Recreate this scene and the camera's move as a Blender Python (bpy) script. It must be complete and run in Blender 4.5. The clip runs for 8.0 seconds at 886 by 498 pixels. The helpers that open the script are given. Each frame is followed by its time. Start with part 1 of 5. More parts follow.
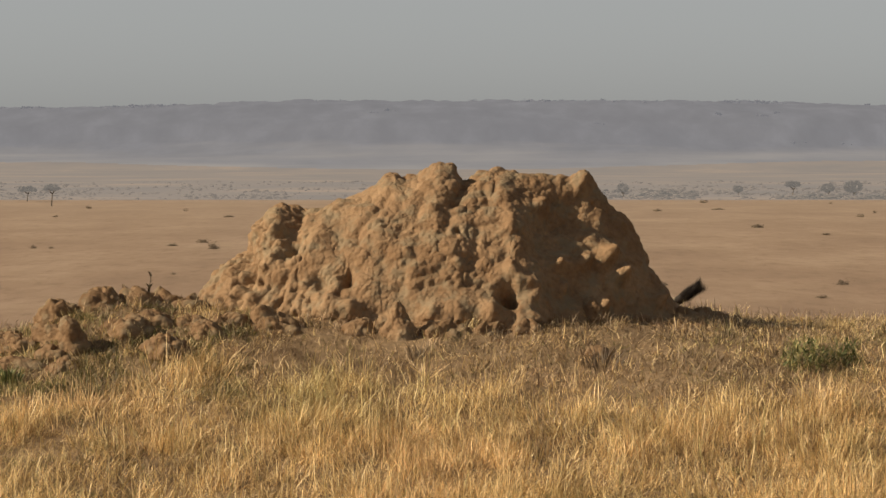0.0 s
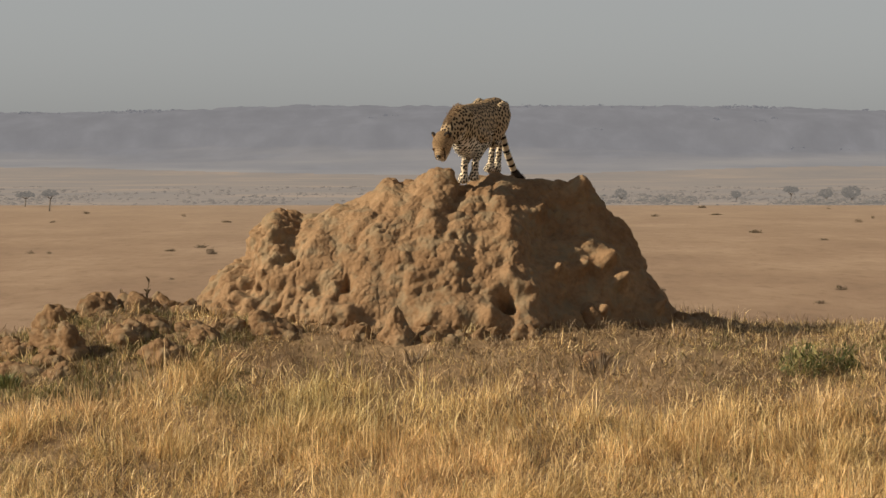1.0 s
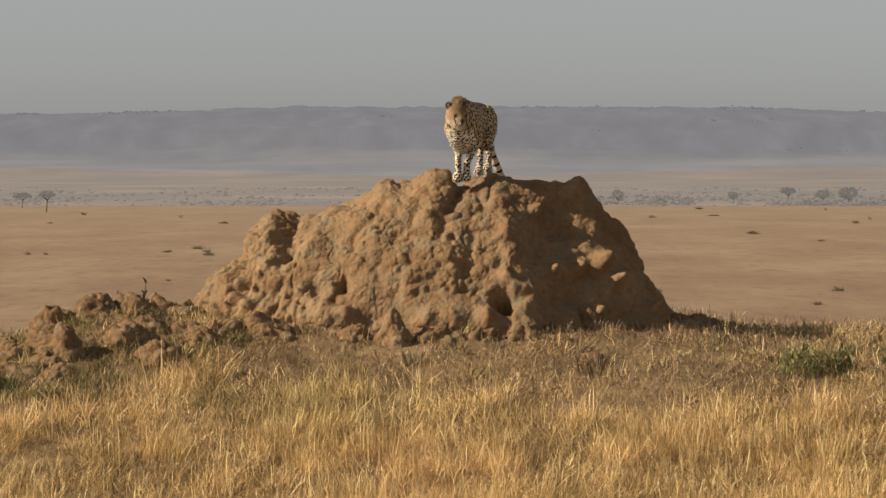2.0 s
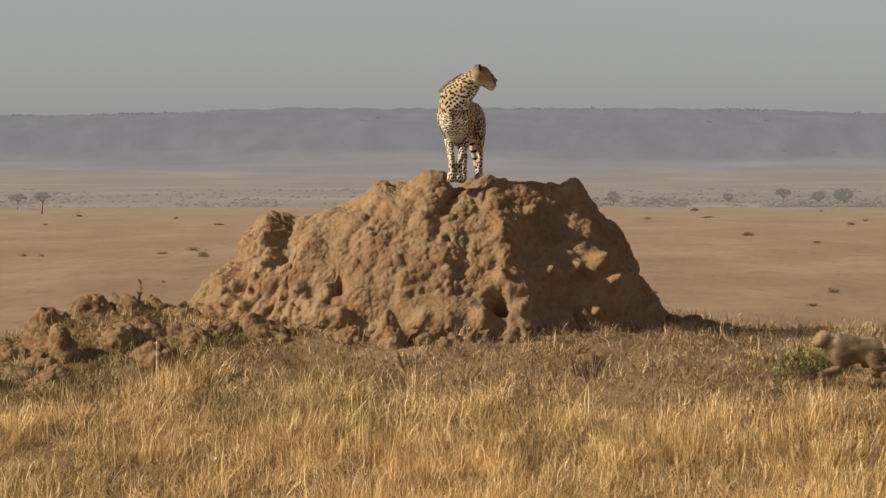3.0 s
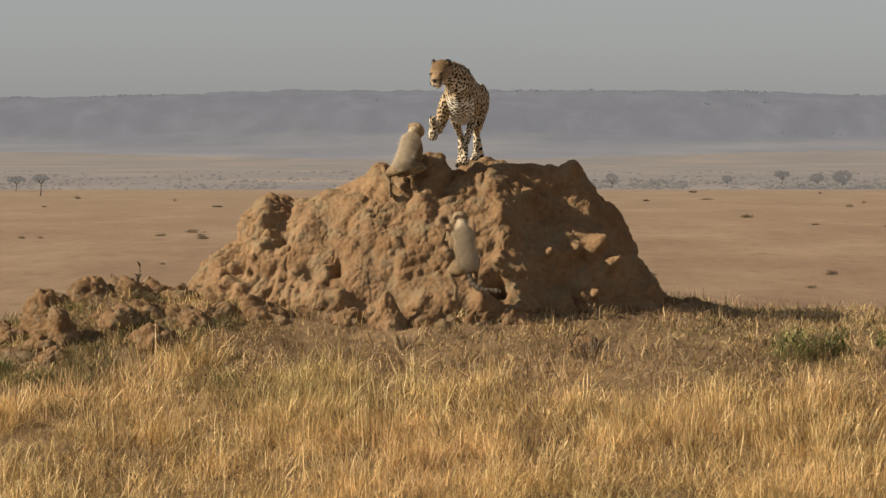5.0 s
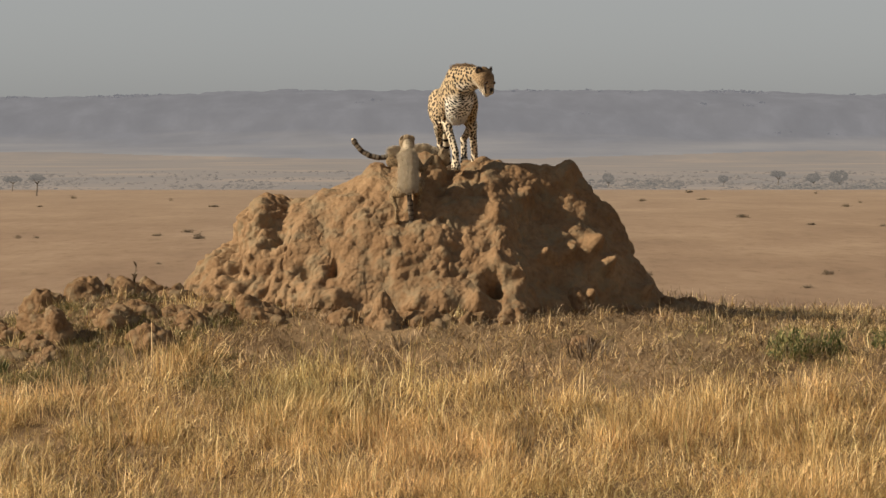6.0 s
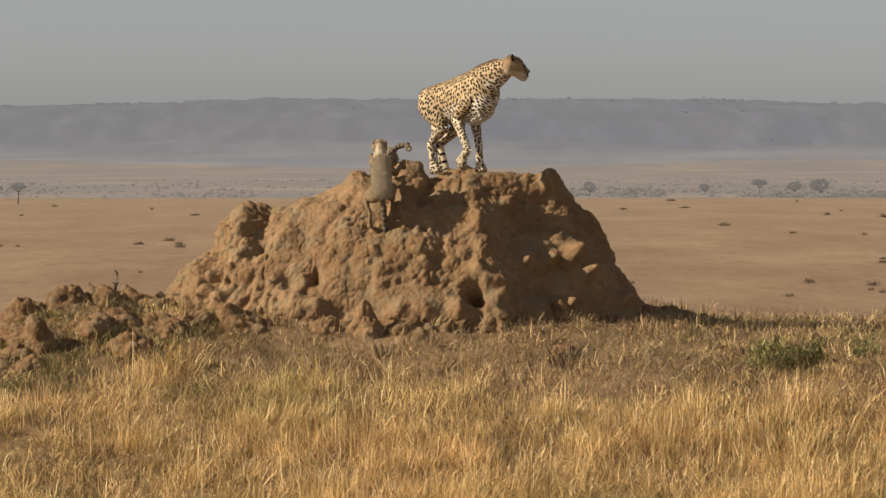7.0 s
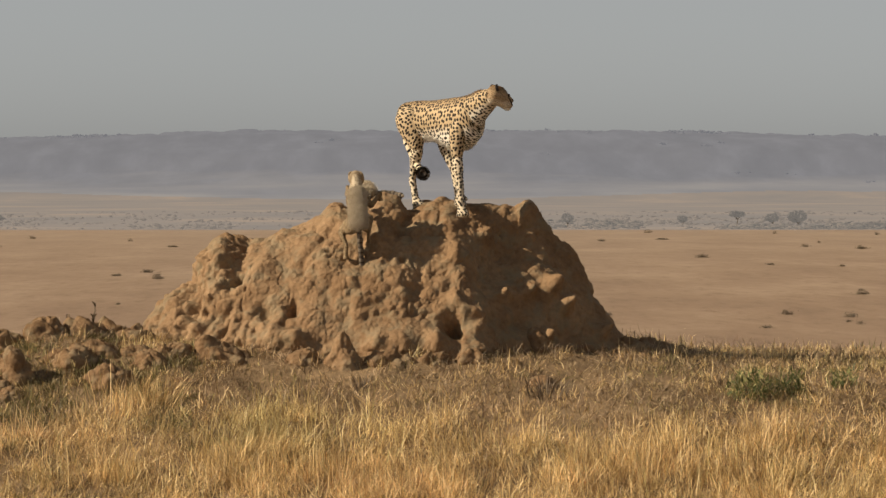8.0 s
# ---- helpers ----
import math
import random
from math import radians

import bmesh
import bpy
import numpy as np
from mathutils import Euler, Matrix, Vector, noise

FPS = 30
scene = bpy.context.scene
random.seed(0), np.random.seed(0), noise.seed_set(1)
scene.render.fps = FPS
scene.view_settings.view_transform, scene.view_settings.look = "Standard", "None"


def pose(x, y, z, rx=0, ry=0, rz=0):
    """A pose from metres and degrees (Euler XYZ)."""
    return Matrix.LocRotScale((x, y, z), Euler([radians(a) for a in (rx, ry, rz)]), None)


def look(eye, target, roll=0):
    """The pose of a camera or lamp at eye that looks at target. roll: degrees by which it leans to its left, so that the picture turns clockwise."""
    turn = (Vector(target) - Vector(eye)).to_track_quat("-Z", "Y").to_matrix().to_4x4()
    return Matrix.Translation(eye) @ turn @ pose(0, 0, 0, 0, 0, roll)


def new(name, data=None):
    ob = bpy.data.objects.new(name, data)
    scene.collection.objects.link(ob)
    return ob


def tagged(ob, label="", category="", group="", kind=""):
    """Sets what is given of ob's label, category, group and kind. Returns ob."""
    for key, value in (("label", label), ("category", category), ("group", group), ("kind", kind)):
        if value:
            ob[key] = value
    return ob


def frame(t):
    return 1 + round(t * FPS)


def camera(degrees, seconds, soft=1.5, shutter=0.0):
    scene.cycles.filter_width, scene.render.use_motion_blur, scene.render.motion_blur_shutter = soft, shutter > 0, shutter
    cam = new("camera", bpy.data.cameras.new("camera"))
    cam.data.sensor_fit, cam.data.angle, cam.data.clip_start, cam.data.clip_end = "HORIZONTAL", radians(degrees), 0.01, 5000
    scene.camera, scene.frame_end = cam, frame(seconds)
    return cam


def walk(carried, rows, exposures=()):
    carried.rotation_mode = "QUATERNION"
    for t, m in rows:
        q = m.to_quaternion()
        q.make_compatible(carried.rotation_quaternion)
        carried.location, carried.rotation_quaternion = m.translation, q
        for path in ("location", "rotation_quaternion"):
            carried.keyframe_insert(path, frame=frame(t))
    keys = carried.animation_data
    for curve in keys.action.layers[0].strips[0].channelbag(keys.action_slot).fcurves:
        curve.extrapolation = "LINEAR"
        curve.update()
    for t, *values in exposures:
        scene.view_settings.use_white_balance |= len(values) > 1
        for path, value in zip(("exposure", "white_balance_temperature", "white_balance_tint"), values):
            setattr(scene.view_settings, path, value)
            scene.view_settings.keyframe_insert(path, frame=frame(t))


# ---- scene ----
# ---------------------------------------------------------------- camera
# A long lens on a fixed support 31 m from the termite mound; it only pans and tilts.
cam = camera(12.0, 8.0, soft=1.45, shutter=0.5)
EYE = 1.27
PAN = [  # seconds, pan to the right and tilt upwards in degrees
    (0.0, 0.000, -1.275), (0.5, 0.012, -1.233), (1.0, 0.027, -1.203), (1.5, 0.035, -1.198),
    (3.0, 0.131, -1.167), (3.5, 0.131, -1.267), (4.0, 0.131, -1.375), (4.5, 0.131, -1.409),
    (6.0, 0.200, -1.413), (6.5, 0.200, -1.429), (6.7, 0.253, -1.390), (6.8, 0.346, -1.329),
    (6.9, 0.415, -1.321), (7.0, 0.453, -1.298), (7.1, 0.469, -1.252), (7.2, 0.522, -1.144), (7.3, 0.614, -1.068),
    (7.4, 0.653, -0.960), (7.5, 0.691, -0.902), (8.0, 0.753, -0.868),
]
walk(cam, [(t, pose(0, 0, EYE, 90 + tilt, 0, -pan)) for t, pan, tilt in PAN])

# ---------------------------------------------------------------- light
SUN_ELEVATION, SUN_AZIMUTH = 32.0, 262.0   # azimuth clockwise from +Y: from the left
world = bpy.data.worlds.new("sky")
scene.world = world
world.use_nodes = True
wt = world.node_tree
wt.nodes.clear()
w_out = wt.nodes.new("ShaderNodeOutputWorld")
w_bg = wt.nodes.new("ShaderNodeBackground")
w_sky = wt.nodes.new("ShaderNodeTexSky")
w_sky.sky_type = "NISHITA"
w_sky.sun_disc = False
w_sky.sun_elevation, w_sky.sun_rotation = radians(SUN_ELEVATION), radians(SUN_AZIMUTH)
w_sky.air_density, w_sky.dust_density, w_sky.ozone_density = 0.75, 0.75, 1.0
w_hsv = wt.nodes.new("ShaderNodeHueSaturation")
w_hsv.inputs["Saturation"].default_value = 0.20
w_bg.inputs["Strength"].default_value = 0.0625
wt.links.new(w_sky.outputs[0], w_hsv.inputs["Color"])
wt.links.new(w_hsv.outputs[0], w_bg.inputs["Color"])
wt.links.new(w_bg.outputs[0], w_out.inputs["Surface"])

sun = new("sun", bpy.data.lights.new("sun", "SUN"))
sun.data.energy, sun.data.angle, sun.data.color = 5.0, radians(0.6), (1.0, 0.86, 0.66)
_e, _a = radians(SUN_ELEVATION), radians(SUN_AZIMUTH)
TO_SUN = Vector((math.sin(_a) * math.cos(_e), math.cos(_a) * math.cos(_e), math.sin(_e)))
sun.matrix_world = look(TO_SUN * 60, (0, 0, 0))
scene.view_settings.exposure = 0.35


# ---------------------------------------------------------------- noise on arrays
def hash3(ix, iy, iz, seed):
    h = (ix.astype(np.int64) * 73856093) ^ (iy.astype(np.int64) * 19349663) ^ (iz.astype(np.int64) * 83492791) ^ (seed * 2654435761)
    h &= 0xFFFFFFFF
    h = ((h ^ (h >> 15)) * 0x2C1B3C6D) & 0xFFFFFFFF
    h = ((h ^ (h >> 12)) * 0x297A2D39) & 0xFFFFFFFF
    return ((h ^ (h >> 15)) & 0xFFFFFF) / float(0x1000000)


def vnoise(p, size, seed=0):
    """Smooth value noise from 0 to 1 on points p (n, 3)."""
    q = p / size
    i = np.floor(q).astype(np.int64)
    f = q - i
    f = f * f * (3 - 2 * f)
    out = 0
    for dx in (0, 1):
        for dy in (0, 1):
            for dz in (0, 1):
                w = (f[:, 0] if dx else 1 - f[:, 0]) * (f[:, 1] if dy else 1 - f[:, 1]) * (f[:, 2] if dz else 1 - f[:, 2])
                out = out + w * hash3(i[:, 0] + dx, i[:, 1] + dy, i[:, 2] + dz, seed)
    return out


def fbm(p, size, octaves=3, seed=0):
    total, weight = 0, 0
    for k in range(octaves):
        total = total + vnoise(p, size / 2 ** k, seed + k) / 2 ** k
        weight += 1 / 2 ** k
    return total / weight


def worley(p, size, seed=0, jitter=1.0):
    """Distance to the nearest scattered point, in cells, and that point's random value."""
    q = p / size
    i = np.floor(q).astype(np.int64)
    best, who = np.full(len(p), 9.0), np.zeros(len(p))
    for dx in (-1, 0, 1):
        for dy in (-1, 0, 1):
            for dz in (-1, 0, 1):
                c = i + np.array((dx, dy, dz))
                d = 0
                for k in range(3):
                    d = d + (c[:, k] + 0.5 + jitter * (hash3(c[:, 0], c[:, 1], c[:, 2], seed + 11 * k) - 0.5) - q[:, k]) ** 2
                closer = d < best
                best = np.where(closer, d, best)
                who = np.where(closer, hash3(c[:, 0], c[:, 1], c[:, 2], seed + 77), who)
    return np.sqrt(best), who


def smooth(a, b, x):
    t = np.clip((x - a) / (b - a), 0, 1)
    return t * t * (3 - 2 * t)


def fill_mesh(mesh, verts, faces, uv=None):
    """Fill a mesh from arrays: verts (n, 3), faces, a list of arrays (m, k), and uv (n, 2)."""
    verts = np.asarray(verts, np.float32)
    loops = np.concatenate([f.ravel() for f in faces]).astype(np.int32)
    sizes = np.concatenate([np.full(len(f), f.shape[1]) for f in faces]).astype(np.int32)
    starts = np.concatenate(([0], np.cumsum(sizes)[:-1])).astype(np.int32)
    mesh.vertices.add(len(verts))
    mesh.vertices.foreach_set("co", verts.ravel())
    mesh.loops.add(len(loops))
    mesh.loops.foreach_set("vertex_index", loops)
    mesh.polygons.add(len(sizes))
    mesh.polygons.foreach_set("loop_start", starts)
    mesh.polygons.foreach_set("use_smooth", np.ones(len(sizes), bool))
    if uv is not None:
        mesh.uv_layers.new(name="coat").data.foreach_set("uv", np.asarray(uv, np.float32)[loops].ravel())
    mesh.update(calc_edges=True)
    return mesh


def grid_faces(nu, nv, wrap=False):
    i, j = np.meshgrid(np.arange(nu - 1), np.arange(nv if wrap else nv - 1), indexing="ij")
    i, j = i.ravel(), j.ravel()
    k = (j + 1) % nv
    return np.stack([i * nv + j, i * nv + k, (i + 1) * nv + k, (i + 1) * nv + j], 1)


# ---------------------------------------------------------------- materials
def material(name, roughness=0.9, specular=0.2):
    m = bpy.data.materials.new(name)
    m.use_nodes = True
    nt = m.node_tree
    b = nt.nodes["Principled BSDF"]
    b.inputs["Roughness"].default_value = roughness
    b.inputs["Specular IOR Level"].default_value = specular
    return m, nt, b


def node(nt, kind, **values):
    n = nt.nodes.new(kind)
    for key, value in values.items():
        n.inputs[key].default_value = value
    return n


def ramp(nt, source, stops):
    r = nt.nodes.new("ShaderNodeValToRGB")
    while len(r.color_ramp.elements) < len(stops):
        r.color_ramp.elements.new(0.5)
    for e, (at, colour) in zip(r.color_ramp.elements, stops):
        e.position, e.color = at, (*colour, 1)
    nt.links.new(source, r.inputs[0])
    return r.outputs[0]


def noise_node(nt, coords, scale, detail=4, rough=0.6):
    n = node(nt, "ShaderNodeTexNoise", Scale=scale, Detail=detail, Roughness=rough)
    if coords is not None:
        nt.links.new(coords, n.inputs["Vector"])
    return n.outputs[0]


def mix(nt, factor, a, b, blend="MIX"):
    m = nt.nodes.new("ShaderNodeMix")
    m.data_type, m.blend_type = "RGBA", blend
    for value, slot in ((factor, 0), (a, 6), (b, 7)):
        if hasattr(value, "is_linked"):
            nt.links.new(value, m.inputs[slot])
        elif slot == 0:
            m.inputs[slot].default_value = value
        else:
            m.inputs[slot].default_value = (*value, 1)
    return m.outputs[2]


def bump(nt, b, height, strength, distance):
    n = node(nt, "ShaderNodeBump", Strength=strength, Distance=distance)
    nt.links.new(height, n.inputs["Height"])
    nt.links.new(n.outputs[0], b.inputs["Normal"])


def coords_of(nt, which="Object", scale=(1, 1, 1)):
    c = nt.nodes.new("ShaderNodeTexCoord")
    mp = nt.nodes.new("ShaderNodeMapping")
    mp.inputs["Scale"].default_value = scale
    nt.links.new(c.outputs[which], mp.inputs[0])
    return mp.outputs[0]


def earth_material(name, dark, light, pale):
    m, nt, b = material(name, 0.95, 0.1)
    c = coords_of(nt)
    big = ramp(nt, noise_node(nt, c, 2.6, 5, 0.62), [(0.3, dark), (0.5, light), (0.70, pale)])
    fine = ramp(nt, noise_node(nt, c, 20, 7, 0.7), [(0.30, (0.70, 0.66, 0.62)), (0.5, (0.98, 0.98, 0.98)), (0.70, (1.10, 1.10, 1.10))])
    col = mix(nt, 1.0, big, fine, "MULTIPLY")
    # grey washed crusts between the redder fresh earth
    crust = ramp(nt, noise_node(nt, c, 7.5, 4, 0.6), [(0.48, (0, 0, 0)), (0.62, (0.65, 0.65, 0.65))])
    col = mix(nt, crust, col, (0.215, 0.168, 0.104))
    nt.links.new(col, b.inputs["Base Color"])
    pits = node(nt, "ShaderNodeTexVoronoi", Scale=34.0)
    nt.links.new(c, pits.inputs["Vector"])
    knobs = ramp(nt, pits.outputs["Distance"], [(0.0, (1, 1, 1)), (0.75, (0, 0, 0))])
    rough = mix(nt, 0.35, noise_node(nt, c, 26, 8, 0.7), knobs)
    bump(nt, b, rough, 0.9, 0.016)
    return m


M_MOUND = earth_material("mound_earth", (0.185, 0.109, 0.056), (0.250, 0.156, 0.084), (0.315, 0.208, 0.116))
M_CLOD = earth_material("clod_earth", (0.15, 0.088, 0.046), (0.20, 0.122, 0.064), (0.255, 0.162, 0.088))


def ground_material():
    m, nt, b = material("dry_savanna", 0.95, 0.1)
    c = coords_of(nt)
    near = ramp(nt, noise_node(nt, c, 1.3, 6, 0.7), [(0.25, (0.15, 0.096, 0.052)), (0.5, (0.285, 0.19, 0.104)), (0.75, (0.39, 0.275, 0.158))])
    grain = ramp(nt, noise_node(nt, c, 22, 5, 0.75), [(0.3, (0.5, 0.5, 0.5)), (0.7, (1.15, 1.15, 1.15))])
    near = mix(nt, 1.0, near, grain, "MULTIPLY")
    # the open plain: wide streaks of bleached and trodden grass
    cs = coords_of(nt, "Object", (0.05, 0.011, 1.0))
    far = ramp(nt, noise_node(nt, cs, 1.0, 6, 0.65), [(0.3, (0.200, 0.132, 0.087)), (0.5, (0.255, 0.175, 0.115)), (0.68, (0.325, 0.232, 0.157))])
    cs2 = coords_of(nt, "Object", (0.45, 0.07, 1.0))
    tuft = ramp(nt, noise_node(nt, cs2, 1.0, 5, 0.7), [(0.3, (0.74, 0.71, 0.68)), (0.45, (0.97, 0.96, 0.95)), (0.65, (1.06, 1.06, 1.06))])
    far = mix(nt, 1.0, far, tuft, "MULTIPLY")
    sep = nt.nodes.new("ShaderNodeSeparateXYZ")
    nt.links.new(coords_of(nt), sep.inputs[0])
    mr = nt.nodes.new("ShaderNodeMapRange")
    mr.inputs["From Min"].default_value, mr.inputs["From Max"].default_value = 60.0, 140.0
    nt.links.new(sep.outputs[1], mr.inputs[0])
    # distance haze painted into the colour: it pales towards the plain's far end
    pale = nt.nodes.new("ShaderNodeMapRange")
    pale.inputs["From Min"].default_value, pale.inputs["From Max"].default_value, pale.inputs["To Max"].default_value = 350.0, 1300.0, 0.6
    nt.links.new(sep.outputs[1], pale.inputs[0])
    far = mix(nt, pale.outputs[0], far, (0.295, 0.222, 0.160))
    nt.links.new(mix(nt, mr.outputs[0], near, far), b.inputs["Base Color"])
    bump(nt, b, noise_node(nt, c, 14, 6, 0.7), 0.6, 0.05)
    return m


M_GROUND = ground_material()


def blade_material(name, stops, translucent=0.25):
    m, nt, b = material(name, 0.6, 0.3)
    g = nt.nodes.new("ShaderNodeNewGeometry")
    col = ramp(nt, g.outputs["Random Per Island"], stops)
    c = coords_of(nt)
    patch = ramp(nt, noise_node(nt, c, 0.7, 3), [(0.3, (0.92, 0.96, 0.86)), (0.45, (1.16, 1.14, 1.10)), (0.65, (1.22, 1.15, 1.14))])
    tuft = ramp(nt, noise_node(nt, c, 4.2, 4), [(0.36, (0.62, 0.60, 0.55)), (0.5, (1.03, 1.03, 1.02)), (0.64, (1.30, 1.32, 1.36))])
    patch = mix(nt, 1.0, patch, tuft, "MULTIPLY")
    col = mix(nt, 1.0, col, patch, "MULTIPLY")
    nt.links.new(col, b.inputs["Base Color"])
    t = nt.nodes.new("ShaderNodeBsdfTranslucent")
    nt.links.new(col, t.inputs[0])
    s = nt.nodes.new("ShaderNodeMixShader")
    s.inputs[0].default_value = translucent
    nt.links.new(b.outputs[0], s.inputs[1])
    nt.links.new(t.outputs[0], s.inputs[2])
    nt.links.new(s.outputs[0], nt.nodes["Material Output"].inputs[0])
    return m


M_STRAW = blade_material("dry_straw", [(0.0, (0.24, 0.155, 0.07)), (0.25, (0.40, 0.275, 0.12)), (0.5, (0.58, 0.42, 0.185)), (0.80, (0.80, 0.64, 0.36)), (0.93, (0.70, 0.53, 0.27)), (1.0, (0.32, 0.30, 0.12))])
M_RUSSET = blade_material("russet_straw", [(0.0, (0.24, 0.15, 0.068)), (0.4, (0.44, 0.30, 0.145)), (0.8, (0.62, 0.45, 0.23)), (1.0, (0.74, 0.58, 0.34))], 0.35)
M_UNDER = blade_material("green_undergrowth", [(0.0, (0.075, 0.06, 0.026)), (0.5, (0.15, 0.13, 0.05)), (1.0, (0.27, 0.23, 0.095))])
M_LITTER = blade_material("stem_litter", [(0.0, (0.09, 0.058, 0.032)), (0.5, (0.20, 0.138, 0.078)), (1.0, (0.40, 0.295, 0.175))], 0.0)
M_GREEN = blade_material("green_leaf", [(0.0, (0.06, 0.075, 0.028)), (0.45, (0.14, 0.15, 0.055)), (0.75, (0.27, 0.25, 0.10)), (1.0, (0.45, 0.37, 0.17))])
M_TWIG = blade_material("dark_twig", [(0.0, (0.07, 0.05, 0.03)), (1.0, (0.18, 0.13, 0.08))], 0.0)
M_BARK, _nt, _b = material("acacia_bark", 0.9)
nt_c = ramp(_nt, noise_node(_nt, None, 6), [(0.3, (0.10, 0.08, 0.06)), (0.7, (0.17, 0.14, 0.11))])
_nt.links.new(nt_c, _b.inputs["Base Color"])


M_PLAINBUSH = blade_material("plain_bush_leaf", [(0.0, (0.11, 0.085, 0.058)), (1.0, (0.19, 0.145, 0.098))], 0.1)


def haze_material(name, colours, glow, streak, heights=None):
    """Land kilometres away, a backdrop: the air's haze is painted into its colour and glow. heights: (low, high, colour
    of the upper slopes).
    """
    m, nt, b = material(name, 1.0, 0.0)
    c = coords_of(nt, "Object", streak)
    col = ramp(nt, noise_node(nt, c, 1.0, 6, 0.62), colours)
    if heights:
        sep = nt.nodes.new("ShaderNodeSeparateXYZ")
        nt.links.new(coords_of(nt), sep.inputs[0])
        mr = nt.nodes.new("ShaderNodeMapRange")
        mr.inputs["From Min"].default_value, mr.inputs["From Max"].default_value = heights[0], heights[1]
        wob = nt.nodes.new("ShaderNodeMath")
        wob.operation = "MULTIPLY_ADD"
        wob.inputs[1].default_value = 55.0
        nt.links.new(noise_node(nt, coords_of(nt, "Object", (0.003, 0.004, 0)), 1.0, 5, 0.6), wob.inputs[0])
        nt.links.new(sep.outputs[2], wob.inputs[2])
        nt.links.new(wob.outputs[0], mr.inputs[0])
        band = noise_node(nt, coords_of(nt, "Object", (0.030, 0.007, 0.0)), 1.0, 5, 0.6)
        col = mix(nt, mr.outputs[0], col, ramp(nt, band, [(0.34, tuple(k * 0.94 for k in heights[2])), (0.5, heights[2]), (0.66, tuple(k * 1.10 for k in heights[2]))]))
    # dim base for the sun; the emission stands in for haze
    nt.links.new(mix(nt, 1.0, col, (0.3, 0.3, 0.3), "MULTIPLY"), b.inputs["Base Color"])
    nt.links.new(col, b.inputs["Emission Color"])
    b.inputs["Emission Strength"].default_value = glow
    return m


M_FARPLAIN = haze_material("far_plain", [(0.35, (0.196, 0.174, 0.156)), (0.55, (0.228, 0.193, 0.164)), (0.68, (0.278, 0.220, 0.172))], 0.82, (0.01, 0.004, 0))
M_HILL = haze_material("far_hills", [(0.34, (0.176, 0.171, 0.174)), (0.5, (0.198, 0.189, 0.187)), (0.66, (0.225, 0.211, 0.200))], 0.88, (0.006, 0.007, 0), (22.0, 40.0, (0.149, 0.149, 0.160)))
M_FARWOOD = haze_material("far_wood", [(0.35, (0.138, 0.139, 0.150)), (0.65, (0.150, 0.149, 0.160))], 0.92, (0.02, 0.02, 0))
# scrub and tree crowns: greyed and made to glow in place of haze
M_FARSCRUB = haze_material("far_scrub", [(0.35, (0.178, 0.154, 0.134)), (0.65, (0.204, 0.176, 0.150))], 0.82, (0.3, 0.3, 0.3))
M_FARTREE = haze_material("far_thorn", [(0.35, (0.142, 0.130, 0.118)), (0.65, (0.172, 0.156, 0.138))], 0.78, (0.3, 0.3, 0.3))


# ---------------------------------------------------------------- ground
def ground_height(x, y):
    x, y = np.asarray(x, float), np.asarray(y, float)
    z = np.interp(y, [-60, 0, 14.0, 20.0, 23.0, 26.0, 29.0, 30.0, 31.3, 32.3, 34.5, 60, 240, 340], [-1.4, -1.3, -1.45, -1.52, -1.38, -0.844, -0.21, -0.02, 0.045, 0.045, -0.06, -1.6, -12.6, -13.0])
    pad = 0.075 * np.exp(-(x / 2.3) ** 2) * np.exp(-((y - 31.6) / 1.3) ** 2)
    p = np.stack([x, y, 0 * x], -1).reshape(-1, 3)
    near = np.exp(-(np.maximum(np.hypot(x, y - 28) - 15, 0) / 12) ** 2)
    n = (fbm(p, 1.7, 4, 5) - 0.5).reshape(x.shape) * 0.11 + (fbm(p, 0.22, 2, 9) - 0.5).reshape(x.shape) * 0.035
    pad = pad + 0.05 * smooth(29.2, 29.9, y) * smooth(31.4, 30.9, y) * smooth(-2.0, -1.6, x) * smooth(1.7, 1.2, x)
    # the bank of crumbled earth beside the mound, and the brow that sinks away on both sides
    pad = pad + 0.17 * np.exp(-((x + 2.30) / 0.62) ** 2 - ((y - 30.25) / 0.75) ** 2)
    pad = pad - 0.15 * smooth(-2.5, -3.3, x) * smooth(28.0, 30.2, y) * smooth(60, 36, y)
    pad = pad - 0.07 * smooth(1.7, 2.6, x) * smooth(29.0, 30.8, y) * smooth(60, 36, y)
    return z + pad + n * near


def build_ground():
    def steps(a, b, fine, growth):
        out, v, s = [a], a, fine
        while v < b:
            s *= growth
            v += s
            out.append(min(v, b))
        return out
    xs = np.array(sorted(set([-v for v in steps(4.5, 2600, 0.05, 1.13)[1:]] + list(np.arange(-4.5, 4.51, 0.045)) + steps(4.5, 2600, 0.05, 1.13)[1:])))
    ys = np.array(sorted([-v for v in steps(-12, 2400, 0.6, 1.25)[1:]] + list(np.arange(12, 35, 0.05)) + steps(35, 1352, 0.06, 1.06)[1:] + list(np.arange(-11, 12, 0.8))))
    X, Y = np.meshgrid(xs, ys, indexing="ij")
    Z = ground_height(X, Y)
    v = np.stack([X, Y, Z], -1).reshape(-1, 3)
    me = fill_mesh(bpy.data.meshes.new("ground"), v, [grid_faces(len(xs), len(ys))[:, ::-1]])
    ob = new("ground", me)
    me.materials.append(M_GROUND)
    return tagged(ob, "dry trodden savanna earth falling away to an open plain", "ground", kind="structure")


ground = build_ground()


